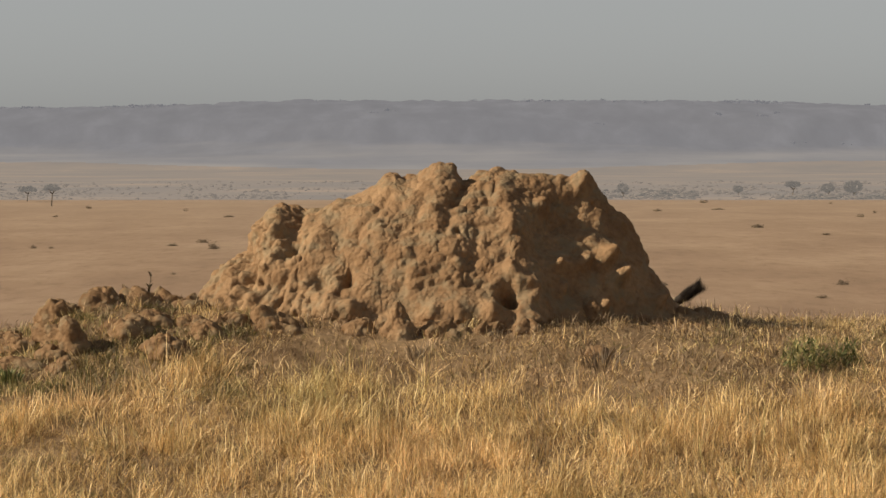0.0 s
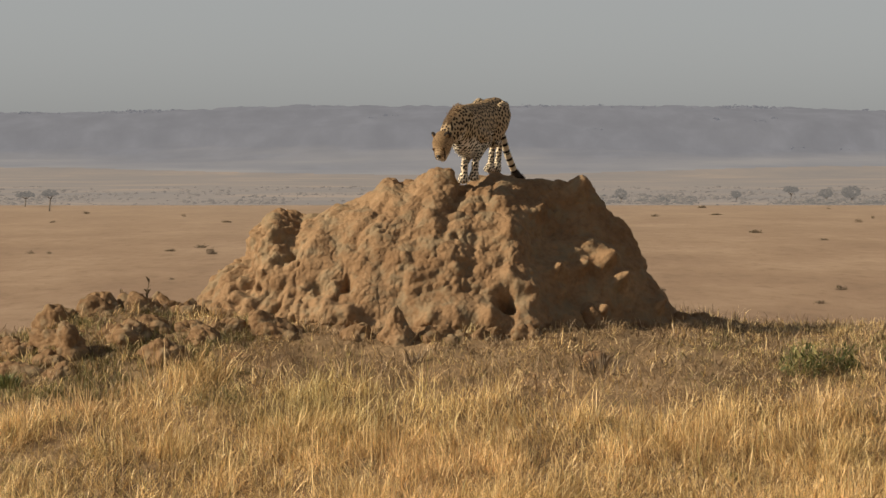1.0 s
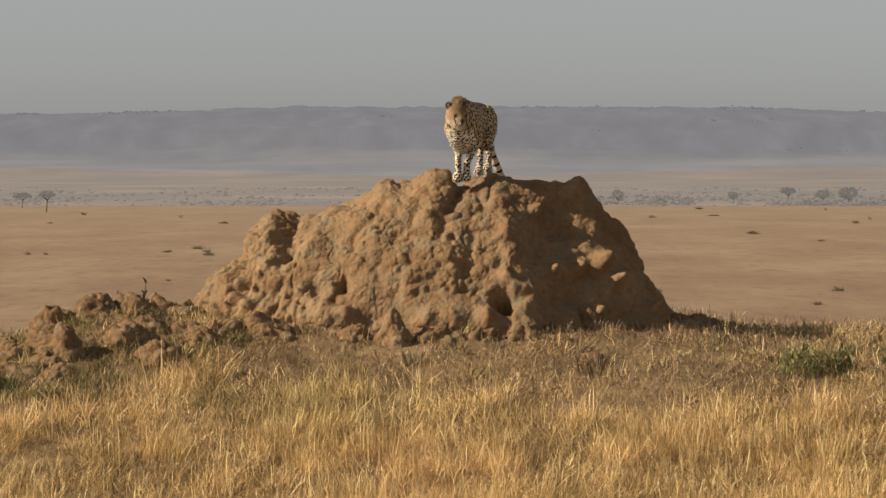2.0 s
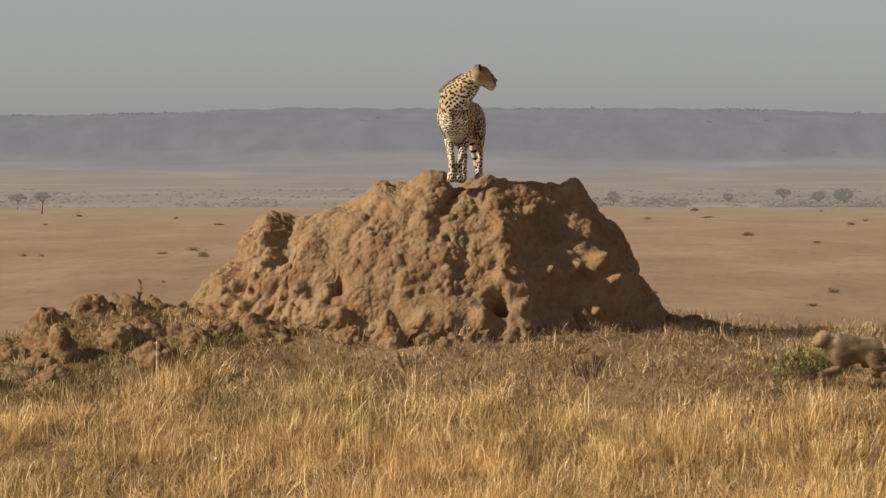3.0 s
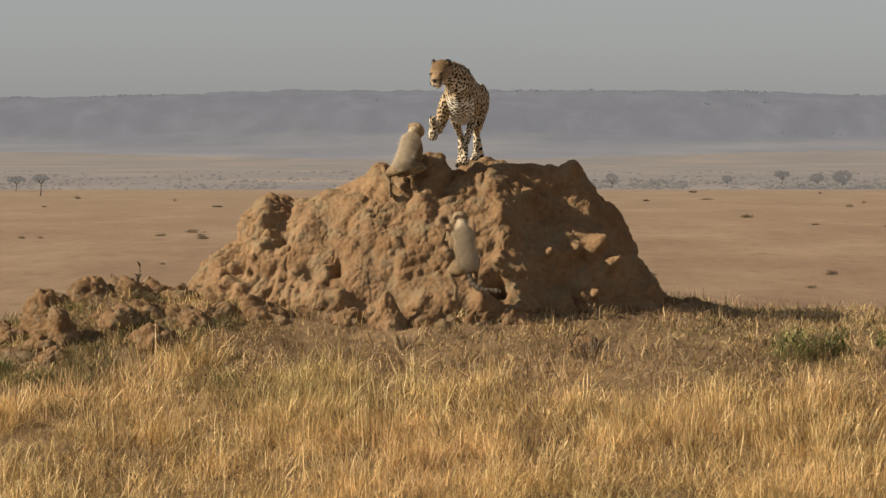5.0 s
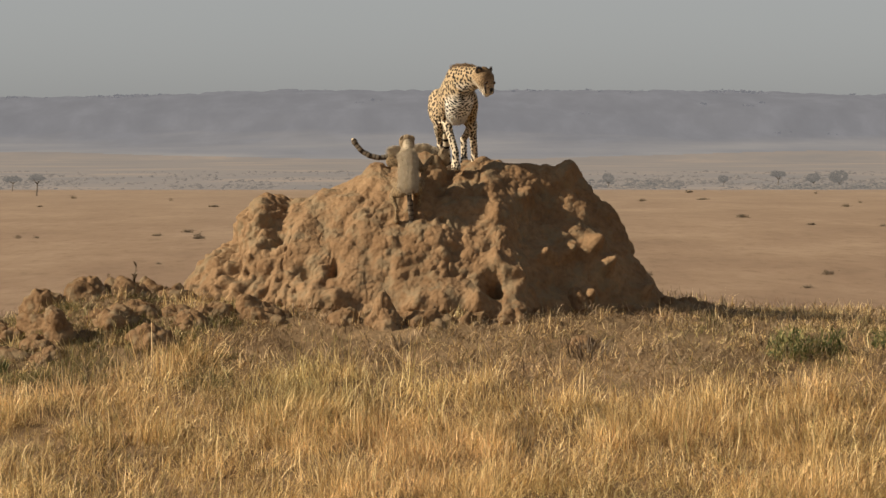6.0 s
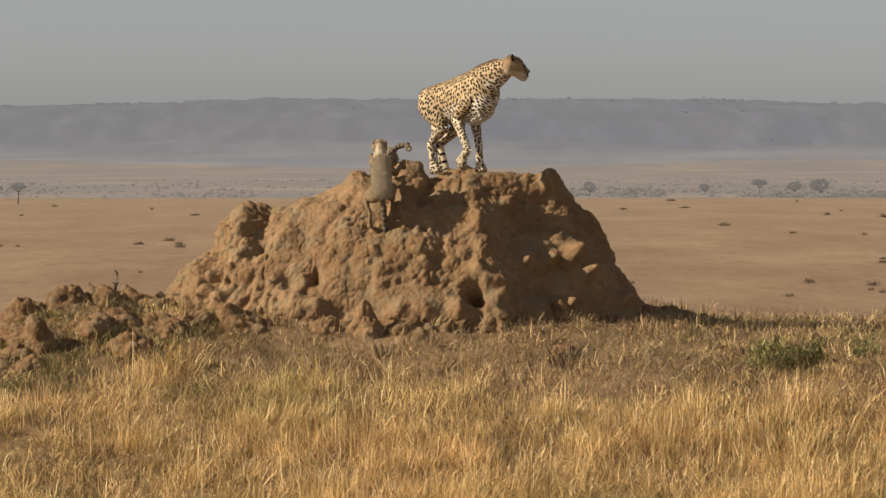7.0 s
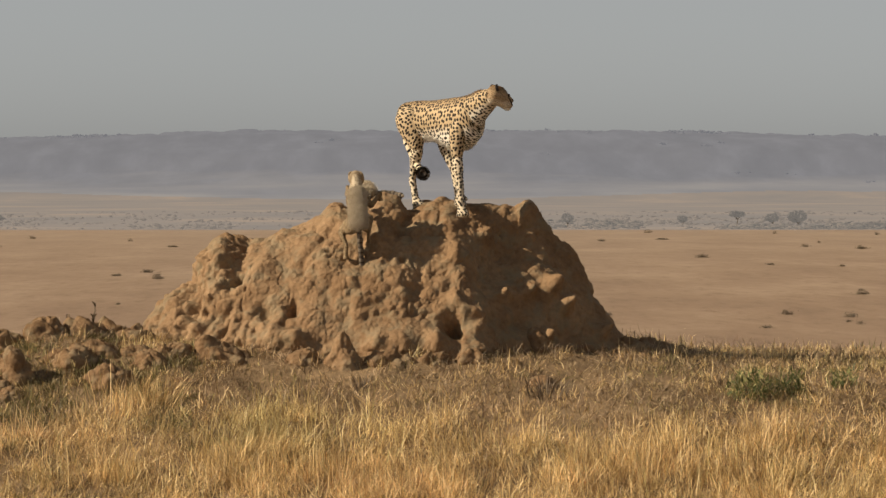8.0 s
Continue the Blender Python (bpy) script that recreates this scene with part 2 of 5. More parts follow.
def build_backdrop():
    xs = np.concatenate([np.linspace(-2300, -720, 60), np.linspace(-700, 760, 560), np.linspace(780, 2300, 60)])
    ys = np.concatenate([np.linspace(1340, 3400, 50), np.linspace(3420, 4950, 90)])
    X, Y = np.meshgrid(xs, ys, indexing="ij")
    p = np.stack([X, Y, 0 * X], -1).reshape(-1, 3)
    n = (fbm(p, 700, 4, 21) - 0.5).reshape(X.shape)
    top = 58 + 5 * np.exp(-((X - 0) / 420) ** 2) - 4 * smooth(-150, -420, X) + 6 * n
    rise = smooth(3650, 4750, Y + 350 * n) ** 1.25
    step = 9 * smooth(4150, 4230, Y + 500 * n) * (1 - smooth(4500, 4760, Y))
    crest = (6 * np.maximum(fbm(p, 17, 2, 40) - 0.40, 0) * (0.3 + smooth(0.4, 0.6, vnoise(p, 60, 44)))).reshape(X.shape) * smooth(4600, 4800, Y)
    Z = -12.98 + (top + 13) * rise + step + crest * 1.0
    v = np.stack([X, Y, Z], -1).reshape(-1, 3)
    f = grid_faces(len(xs), len(ys))[:, ::-1]
    me = fill_mesh(bpy.data.meshes.new("backdrop"), v, [f])
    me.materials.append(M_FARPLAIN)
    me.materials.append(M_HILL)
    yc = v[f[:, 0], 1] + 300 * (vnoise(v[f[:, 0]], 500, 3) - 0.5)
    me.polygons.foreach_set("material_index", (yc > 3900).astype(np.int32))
    return tagged(new("backdrop", me), "hazy blue grey wooded escarpment beyond the far plain", "hills", kind="structure")


backdrop = build_backdrop()


def clump_cloud(rng, c, size, flat):
    """Many small ragged clumps of foliage round the points c."""
    v = []
    for _ in range(5):
        q = rng.normal(0, 1, (len(c), 3))
        v.append(c + q / np.linalg.norm(q, axis=1, keepdims=True) * size[:, None] * np.array((1.25, 1.0, flat)))
    b = np.arange(len(c))[:, None] * 5
    f = np.concatenate([b + np.array([t]) for t in ((0, 1, 2), (0, 2, 3), (0, 3, 4), (0, 4, 1), (1, 3, 2), (1, 4, 3))])
    return np.stack(v, 1).reshape(-1, 3), f


def build_far_woods():
    """Trees on the escarpment: a ragged line on its crest and loose stands on its face."""
    rng = np.random.default_rng(77)
    pts = np.empty((len(backdrop.data.vertices), 3), np.float32)
    backdrop.data.vertices.foreach_get("co", pts.ravel())
    x, y, z = pts.T
    weight = smooth(4700, 4790, y) * 0.45 * smooth(0.50, 0.72, vnoise(pts * np.array((1, 0.3, 0)), 70, 16)) + smooth(3950, 4500, y) * 0.004 * smooth(0.45, 0.62, vnoise(pts * np.array((1, 1.4, 0)), 150, 6)) + 0.0004 * (y > 3500)
    weight *= 0.25 + smooth(0.40, 0.62, vnoise(pts, 45, 9))
    pick = np.flatnonzero((rng.uniform(0, 1, len(x)) < weight) & (np.abs(x) < 900))
    c = np.repeat(pts[pick], 5, axis=0) + rng.normal(0, 1, (len(pick) * 5, 3)) * np.array((5, 6, 0.5))
    size = rng.uniform(1.6, 3.6, len(c)) * rng.uniform(0.6, 1.2, len(c))
    c[:, 2] += size * 0.05
    v, f = clump_cloud(rng, c, size, 0.6)
    me = fill_mesh(bpy.data.meshes.new("far_woods"), v, [f])
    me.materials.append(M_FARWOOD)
    return tagged(new("far_woods", me), "hazy blue grey woodland scattered over the far escarpment", "woods", kind="stuff")


far_woods = build_far_woods()


# ---------------------------------------------------------------- termite mound
MOUND_Y = 31.2
PROFILE_X = [-2.02, -1.90, -1.80, -1.66, -1.56, -1.44, -1.37, -1.31, -1.21, -1.10, -0.98, -0.88, -0.76, -0.60, -0.49, -0.42, -0.35, -0.28, -0.18, -0.10, -0.02, 0.06, 0.12, 0.18, 0.28, 0.40, 0.55, 0.68, 0.86, 1.00, 1.08, 1.16, 1.22, 1.33, 1.40, 1.46, 1.52, 1.60, 1.70, 1.85]
PROFILE_Z = [-0.02, 0.06, 0.20, 0.375, 0.49, 0.565, 0.66, 0.75, 0.85, 0.875, 0.865, 0.87, 0.925, 0.975, 1.045, 1.10, 1.105, 1.075, 1.085, 1.16, 1.21, 1.18, 1.07, 1.06, 1.11, 1.14, 1.12, 1.13, 1.12, 1.09, 1.065, 0.98, 0.91, 0.83, 0.74, 0.61, 0.44, 0.33, 0.20, 0.02]


def mound_height(x, y):
    """The mound's rough form over the plan: a ridge along x, a steep front and back."""
    s = np.interp(x, PROFILE_X, PROFILE_Z)
    front = np.interp(x, [-1.98, -1.6, -1.2, -0.7, 0.0, 0.55, 0.75, 1.1, 1.45, 1.85], [0.25, 0.62, 0.85, 1.05, 1.18, 1.22, 1.00, 0.73, 0.52, 0.3])
    back = np.interp(x, [-1.98, -1.3, 0.0, 1.0, 1.85], [0.3, 0.9, 1.2, 1.1, 0.5])
    d = y - MOUND_Y
    t = np.where(d < 0, -d / front, d / back)
    flat = 0.10
    t = np.clip((t - flat) / (1 - flat), 0, 1.4)
    g = np.where(t < 1, (1 - np.clip(t, 0, 1) ** 1.38) ** 0.92, -(t - 1) * 0.9)
    # the notches of the skyline fade out down the face
    even = sum(np.interp(x + k, PROFILE_X, PROFILE_Z) for k in (-0.21, -0.14, -0.07, 0.0, 0.07, 0.14, 0.21)) / 7
    s = s + (even - s) * smooth(0.0, 0.40, t) * smooth(1.7, 1.4, np.abs(x))
    return s * g


def build_mound():
    xs, ys = np.arange(-2.05, 1.95, 0.0065), np.arange(29.75, 32.55, 0.0065)
    X, Y = np.meshgrid(xs, ys, indexing="ij")
    Z = mound_height(X, Y)
    base = ground_height(X, Y)
    Z = np.maximum(Z, -0.12)
    n = np.stack([-np.gradient(Z, xs, axis=0), -np.gradient(Z, ys, axis=1), np.ones_like(Z)], -1)
    n /= np.linalg.norm(n, axis=-1, keepdims=True)
    p = np.stack([X, Y, Z], -1).reshape(-1, 3)
    n = n.reshape(-1, 3)
    # soften the normals so that lumps grow evenly from the faces
    warp = p + 0.10 * (np.stack([vnoise(p, 0.25, s) for s in (31, 32, 33)], -1) - 0.5)
    d1, w1 = worley(warp, 0.26, 1)
    d2, w2 = worley(warp, 0.105, 2)
    d3, w3 = worley(warp, 0.056, 3)
    knob = smooth(0.40, 0.62, vnoise(p, 0.20, 97))
    calm = 0.45 + 0.55 * smooth(0.38, 0.60, fbm(p, 0.34, 2, 98))
    crumbly = 1 + 1.1 * smooth(-0.85, -1.15, p[:, 0])
    lump = 0.046 * (0.45 - d1 ** 2) * (0.5 + w1) + calm * 0.044 * (0.4 - d2 ** 2) * (0.3 + w2) * crumbly + (0.012 + 0.016 * knob) * (0.4 - d3 ** 2) * (0.3 + w3) * crumbly
    lump += 0.060 * (fbm(p, 0.50, 3, 50) - 0.5) + 0.034 * (fbm(p, 0.17, 5, 60) - 0.5)
    d4, w4 = worley(p, 0.026, 4)
    lump += 0.006 * (0.4 - d4 ** 2) * (0.2 + w4)
    # rills that the rain has washed down the faces
    lump += 0.024 * (fbm(p * np.array((1.0, 1.0, 0.3)), 0.15, 2, 64) - 0.5)
    # cracks between old layers, and burrows
    lump -= 0.010 * smooth(0.030, 0.0, np.abs(fbm(warp, 0.30, 2, 90) - 0.5)) * smooth(0.4, 0.6, vnoise(p, 0.4, 91))
    lump -= 0.04 * smooth(0.42, 0.15, d2) * (w2 < 0.015)
    # features of the front face: x, z, radius, height outwards (hollows: minus)
    front = smooth(0.35, -0.05, Y - MOUND_Y).ravel()
    face = smooth(0.02, -0.22, Y - MOUND_Y).ravel()
    for fx, fz, r, a in FEATURES:
        q = ((p[:, 0] - fx) ** 2 + (p[:, 2] - fz) ** 2) / r ** 2
        lump += a * np.exp(-q * 1.4) * front
    for x0, z0, x1, z1, r, a in SPURS:
        along = np.clip(((p[:, 0] - x0) * (x1 - x0) + (p[:, 2] - z0) * (z1 - z0)) / ((x1 - x0) ** 2 + (z1 - z0) ** 2), 0, 1)
        wander = 0.12 * (fbm(p, 0.14, 3, 66) - 0.5)
        q = ((p[:, 0] + wander - x0 - along * (x1 - x0)) ** 2 + (p[:, 2] - z0 - along * (z1 - z0)) ** 2) / r ** 2
        lump += 0.36 * a * np.exp(-q * 1.4) * face
    fade = smooth(-0.12, 0.06, p[:, 2])
    p = p + n * (lump * fade)[:, None]
    p[:, 2] += np.where(p[:, 2] < 0.12, base.ravel() * smooth(0.12, 0.0, p[:, 2]), 0)
    me = fill_mesh(bpy.data.meshes.new("termite_mound"), p, [grid_faces(len(xs), len(ys))])
    me.materials.append(M_MOUND)
    ob = new("termite_mound", me)
    return tagged(ob, "large weathered ochre termite mound with a lumpy, pitted earth face", "termite mound")


FEATURES = [
    (-1.20, 0.72, 0.13, 0.07), (-1.32, 0.66, 0.07, 0.05), (-0.89, 0.35, 0.05, -0.08), (-0.68, 0.36, 0.05, -0.09),
    (-1.50, 0.30, 0.10, 0.05), (-1.38, 0.20, 0.09, 0.10), (-1.62, 0.16, 0.10, 0.07), (-0.80, 0.15, 0.12, 0.12), (-0.64, 0.13, 0.09, 0.10),
    (0.47, 0.27, 0.085, -0.24), (0.36, 0.12, 0.12, 0.12), (0.12, 0.14, 0.14, 0.10), (-0.06, 0.12, 0.09, 0.08), (0.62, 0.06, 0.10, 0.10),
    (1.19, 0.53, 0.08, 0.15), (1.28, 0.39, 0.065, 0.15), (1.03, 0.50, 0.05, 0.08), (0.84, 0.49, 0.045, 0.08), (1.13, 0.16, 0.06, 0.14), (0.90, 0.33, 0.05, 0.07),
    (1.56, 0.18, 0.06, 0.13), (0.85, 0.80, 0.25, -0.16), (0.95, 0.30, 0.16, -0.08), (0.74, 0.92, 0.07, 0.10), (1.02, 1.05, 0.07, 0.08),
    (0.10, 0.55, 0.22, 0.05), (-0.25, 0.45, 0.20, 0.05), (-0.05, 0.86, 0.12, 0.05), (-0.45, 0.72, 0.14, 0.05),
]
# gullies and spurs of the front face: from x, z to x, z, half width, height outwards
SPURS = [
    (-1.05, 0.86, -1.11, 0.56, 0.055, -0.17), (-1.11, 0.56, -1.20, 0.44, 0.050, -0.10),
    (-1.43, 0.56, -1.40, 0.32, 0.060, -0.20), (-1.22, 0.80, -1.26, 0.40, 0.080, 0.10), (-1.56, 0.45, -1.52, 0.15, 0.070, 0.08),
    (-0.74, 0.92, -1.02, 0.50, 0.090, 0.09), (-0.70, 0.42, -0.72, 0.25, 0.035, -0.10), (-0.52, 0.60, -0.58, 0.20, 0.11, 0.06),
    (-0.40, 0.95, -0.62, 0.62, 0.045, -0.08), (0.13, 1.00, 0.00, 0.70, 0.050, -0.09), (-0.18, 0.62, -0.32, 0.30, 0.050, -0.08), (0.24, 0.72, 0.18, 0.34, 0.045, -0.08),
    (0.46, 0.96, 0.54, 0.74, 0.085, 0.12), (0.54, 0.74, 0.48, 0.48, 0.080, 0.10), (0.50, 0.46, 0.63, 0.32, 0.055, 0.13), (0.63, 0.32, 0.57, 0.02, 0.065, 0.12),
]
mound = build_mound()


# ---------------------------------------------------------------- clods and small mounds of earth
def clod_mesh(name, rx, ry, rz, seed, lean=0.0, taper=0.0):
    """A lump of earth, flat underneath and knobbly above."""
    nu, nv = 40, 64
    u = np.linspace(0, math.pi * 0.62, nu)[:, None]
    a = np.linspace(0, 2 * math.pi, nv, endpoint=False)[None, :]
    d = np.stack([np.sin(u) * np.cos(a), np.sin(u) * np.sin(a), np.cos(u) + 0 * a], -1).reshape(-1, 3)
    p = d * np.array((rx, ry, rz))
    q = p + seed * 7.3
    w1, k1 = worley(q, 0.13, seed)
    w2, k2 = worley(q, 0.05, seed + 3)
    push = 0.08 * (0.4 - w1 ** 2) * (0.2 + k1) + 0.034 * (0.4 - w2 ** 2) * (0.3 + k2) + 0.15 * (fbm(q, 0.14, 4, seed) - 0.5)
    p = p + d * push[:, None] * min(1.0, (rx + rz) / 0.3)
    k = np.clip(p[:, 2] / rz, 0, 1)
    p[:, 0] *= 1 - taper * k
    p[:, 1] *= 1 - taper * k
    p[:, 0] += lean * k * k
    return fill_mesh(bpy.data.meshes.new(name), p, [grid_faces(nu, nv, True)])


def clod(x, y, rx, ry, rz, seed, lean=0.0, taper=0.0, sink=0.05, label="rounded clod of crumbled termite earth among dry grass", name="earth_clod", mat=None):
    me = clod_mesh(name, rx, ry, rz, seed, lean, taper)
    me.materials.append(mat or M_CLOD)
    ob = new(name, me)
    ob.matrix_world = pose(x, y, float(ground_height(x, y)) - sink)
    return tagged(ob, label, "earth clod", "clods round the mound")


# the pillar before the face, then the broken ridge that runs away to the side
clod(-0.325, 29.80, 0.135, 0.12, 0.27, 4, 0.0, 0.45, label="small upright cone of earth at the foot of the mound", name="earth_cone", mat=M_MOUND)
CLODS = [
    (-1.14, 29.95, 0.16, 0.12, 0.14), (-1.29, 30.05, 0.09, 0.10, 0.19), (-0.62, 29.9, 0.10, 0.10, 0.14), (0.62, 29.95, 0.13, 0.11, 0.14),
    (1.06, 29.35, 0.085, 0.09, 0.18), (1.12, 30.5, 0.07, 0.08, 0.20), (0.02, 29.9, 0.18, 0.12, 0.12), (0.30, 29.9, 0.14, 0.1, 0.13),
    (-2.03, 31.2, 0.10, 0.11, 0.22), (-1.88, 30.7, 0.11, 0.11, 0.17), (-2.16, 30.4, 0.125, 0.13, 0.19), (-2.45, 30.3, 0.15, 0.14, 0.19),
    (-2.34, 30.45, 0.10, 0.10, 0.13), (-2.74, 30.2, 0.11, 0.13, 0.20), (-1.95, 29.45, 0.15, 0.13, 0.17), (-2.57, 29.45, 0.075, 0.09, 0.29), (-2.24, 29.75, 0.14, 0.13, 0.13),
    (-2.73, 29.4, 0.09, 0.10, 0.15), (-2.98, 29.25, 0.22, 0.16, 0.13), (-3.15, 30.3, 0.13, 0.12, 0.18), (-2.68, 29.8, 0.16, 0.15, 0.14), (-2.98, 29.8, 0.15, 0.14, 0.14), (-3.40, 29.6, 0.20, 0.18, 0.16),
    (-1.66, 29.75, 0.10, 0.10, 0.13), (-1.55, 30.0, 0.10, 0.10, 0.12), (-1.78, 30.0, 0.09, 0.09, 0.10), (-2.05, 30.0, 0.10, 0.10, 0.11), (-2.63, 29.15, 0.12, 0.11, 0.09), (-1.40, 29.5, 0.08, 0.08, 0.08),
    (1.72, 31.0, 0.14, 0.12, 0.13), (1.90, 31.3, 0.25, 0.16, 0.12), (2.12, 31.4, 0.2, 0.15, 0.08),
]
for i, (x, y, rx, ry, rz) in enumerate(CLODS):
    wide = 1.35 if x < -1.5 else 1.2
    clod(x, y, rx * wide, ry * wide, rz * 0.9, 10 + i, lean=0.02 * ((i * 7) % 5 - 2), taper=0.05 * (i % 4))


# ---------------------------------------------------------------- grass
def stem_strips(root, direction, lean0, lean1, length, width, rng, kink=1.0):
    """Thin curved stems: roots, horizontal directions, lean from upright at foot and tip (radians), lengths and widths."""
    n = len(root)
    turn = np.arctan2(direction[:, 1], direction[:, 0])
    spin = rng.uniform(0, math.pi, n)[:, None]
    side = np.stack([np.cos(spin[:, 0]), np.sin(spin[:, 0]), np.zeros(n)], -1)
    up = np.array((0, 0, 1.0))
    c, verts = root, []
    for i, w in enumerate((1.0, 1.0, 0.85, 0.0)):
        if i:
            # stems are kinked, not drawn with one sweep
            a = (lean0 + (lean1 - lean0) * (i - 0.5) / 3 + kink * rng.normal(0, 0.32, n))[:, None]
            turn = turn + kink * rng.normal(0, 0.55, n)
            d3 = np.stack([np.cos(turn), np.sin(turn), 0 * turn], -1)
            c = c + (d3 * np.sin(a) + up * np.cos(a)) * (length / 3)[:, None]
        if w > 0:
            verts += [c - side * (width * w / 2)[:, None], c + side * (width * w / 2)[:, None]]
        else:
            verts += [c]
    v = np.stack(verts, 1).reshape(-1, 3)
    b = np.arange(n)[:, None] * 7
    return v, [np.concatenate([b + np.array([[0, 1, 3, 2]]), b + np.array([[2, 3, 5, 4]])]), b + np.array([[4, 5, 6]])]


def blade_strips(root, direction, bend, height, width, rng):
    """Leaves given by how far their tips reach out and up."""
    lean = np.arctan2(bend, np.maximum(height, 1e-4))
    return stem_strips(root, direction, lean * 0.3, lean * 1.6, np.hypot(bend, height), width, rng, 0.0)


def join_strips(pieces):
    vs, quads, tris, base = [], [], [], 0
    for v, (q, t) in pieces:
        vs.append(v)
        quads.append(q + base)
        tris.append(t + base)
        base += len(v)
    return np.concatenate(vs), [np.concatenate(quads), np.concatenate(tris)]


def on_mound(x, y, margin=0.0):
    return mound_height(x, y) > 0.03 - margin


def scatter(rng, n, box, keep):
    x, y = rng.uniform(box[0], box[1], n), rng.uniform(box[2], box[3], n)
    k = rng.uniform(0, 1, n) < keep(x, y)
    return x[k], y[k]


def tufts(rng, x, y, per, spread, lo, hi, lean, width, size=None, sway=0.35, kink=1.0):
    """Bunches of stems at x, y: per stems each, lengths lo to hi, tip lean about `lean` radians."""
    n = len(x)
    k = np.repeat(np.arange(n), per)
    a = rng.uniform(0, 2 * math.pi, len(k))
    sx, sy = rng.normal(0.12, sway, n)[k], rng.normal(0.0, sway, n)[k]     # each bunch is swayed its own way
    turn = a + rng.normal(0, 0.9, len(k))
    d = np.stack([1.25 * np.cos(turn) + sx * 1.6, np.sin(turn) + sy * 1.2], -1)
    d /= np.linalg.norm(d, axis=1, keepdims=True) + 1e-9
    r = np.abs(rng.normal(0, spread, len(k)))
    rx, ry = x[k] + np.cos(a) * r, y[k] + np.sin(a) * r
    length = rng.uniform(lo, hi, n)[k] * rng.uniform(0.4, 1.1, len(k))
    if size is not None:
        length = length * size(x, y)[k]
    root = np.stack([rx, ry, ground_height(rx, ry) - 0.008], -1)
    l1 = np.clip(rng.normal(lean, 0.34, n)[k] + rng.normal(0, 0.48, len(k)), 0.05, 1.85)
    l0 = np.clip(l1 * rng.uniform(0.25, 1.0, len(k)), 0, 1.4)
    return stem_strips(root, d, l0, l1, length, width * rng.uniform(0.6, 1.5, len(k)), rng, kink)


def climb(y):
    """Steps up the slope before the mound, spread as if it were nearly level."""
    return np.interp(y, [24.0, 26.0, 27.3, 28.48, 28.88, 29.52, 30.0, 40.0], [18.0, 22.8, 25.4, 27.6, 28.3, 29.3, 30.0, 40.0])


def patch(x, y, size, seed):
    return fbm(np.stack([x, y, 0 * x], -1), size, 3, seed)


def zone(x, y):
    """1 where the grass stands high, 0 on the trodden apron round the mound."""
    return smooth(28.1, 25.4, climb(y) + 2.4 * (patch(x, y, 1.1, 71) - 0.5) - 0.7 * smooth(1.4, 2.6, x) - 1.3 * smooth(-0.3, -1.1, x) * smooth(-2.5, -1.8, x) + 0.9 * smooth(-2.3, -3.0, x)) * (0.35 + 0.65 * smooth(0.40, 0.52, patch(x, y, 0.7, 83)))


def bare(x, y):
    """1 on the open earth at the foot of the mound."""
    return smooth(28.2, 29.0, climb(y) + 1.2 * (patch(x, y, 0.6, 74) - 0.5)) * smooth(-1.4, -0.6, x) * smooth(2.6, 1.8, x)


def clumps(x, y):
    return smooth(0.46, 0.57, patch(x, y, 0.36, 72))


def bank(x, y):
    """1 on the crumbled bank beside the mound, where little grows."""
    return smooth(28.7, 29.3, climb(y) + 0.5 * (patch(x, y, 0.5, 80) - 0.5)) * smooth(-1.3, -1.7, x)


def tussocks(rng, n, box, keep, per, reach, lo, hi, lean, width):
    """Dense bunches whose stems arch together to one side, as wind and hooves have pressed them."""
    x, y = scatter(rng, n, box, keep)
    m = len(x)
    k = np.repeat(np.arange(m), per)
    way = (np.where(rng.uniform(0, 1, m) < 0.7, 0.0, math.pi) + rng.normal(0, 0.9, m))[k] + rng.normal(0, 1.0, len(k))
    a, r = rng.uniform(0, 2 * math.pi, len(k)), reach * np.sqrt(rng.uniform(0, 1, len(k)))
    rx, ry = x[k] + np.cos(a) * r * 1.5, y[k] + np.sin(a) * r
    root = np.stack([rx, ry, ground_height(rx, ry) - 0.008], -1)
    d = np.stack([np.cos(way), np.sin(way)], -1)
    l1 = np.clip(rng.normal(lean, 0.35, m)[k] + rng.normal(0, 0.55, len(k)), 0.1, 2.2)
    l0 = l1 * rng.uniform(0.1, 0.8, len(k))
    length = rng.uniform(lo, hi, m)[k] * rng.uniform(0.45, 1.15, len(k))
    return stem_strips(root, d, l0, l1, length, width * rng.uniform(0.5, 1.6, len(k)), rng, 0.45)


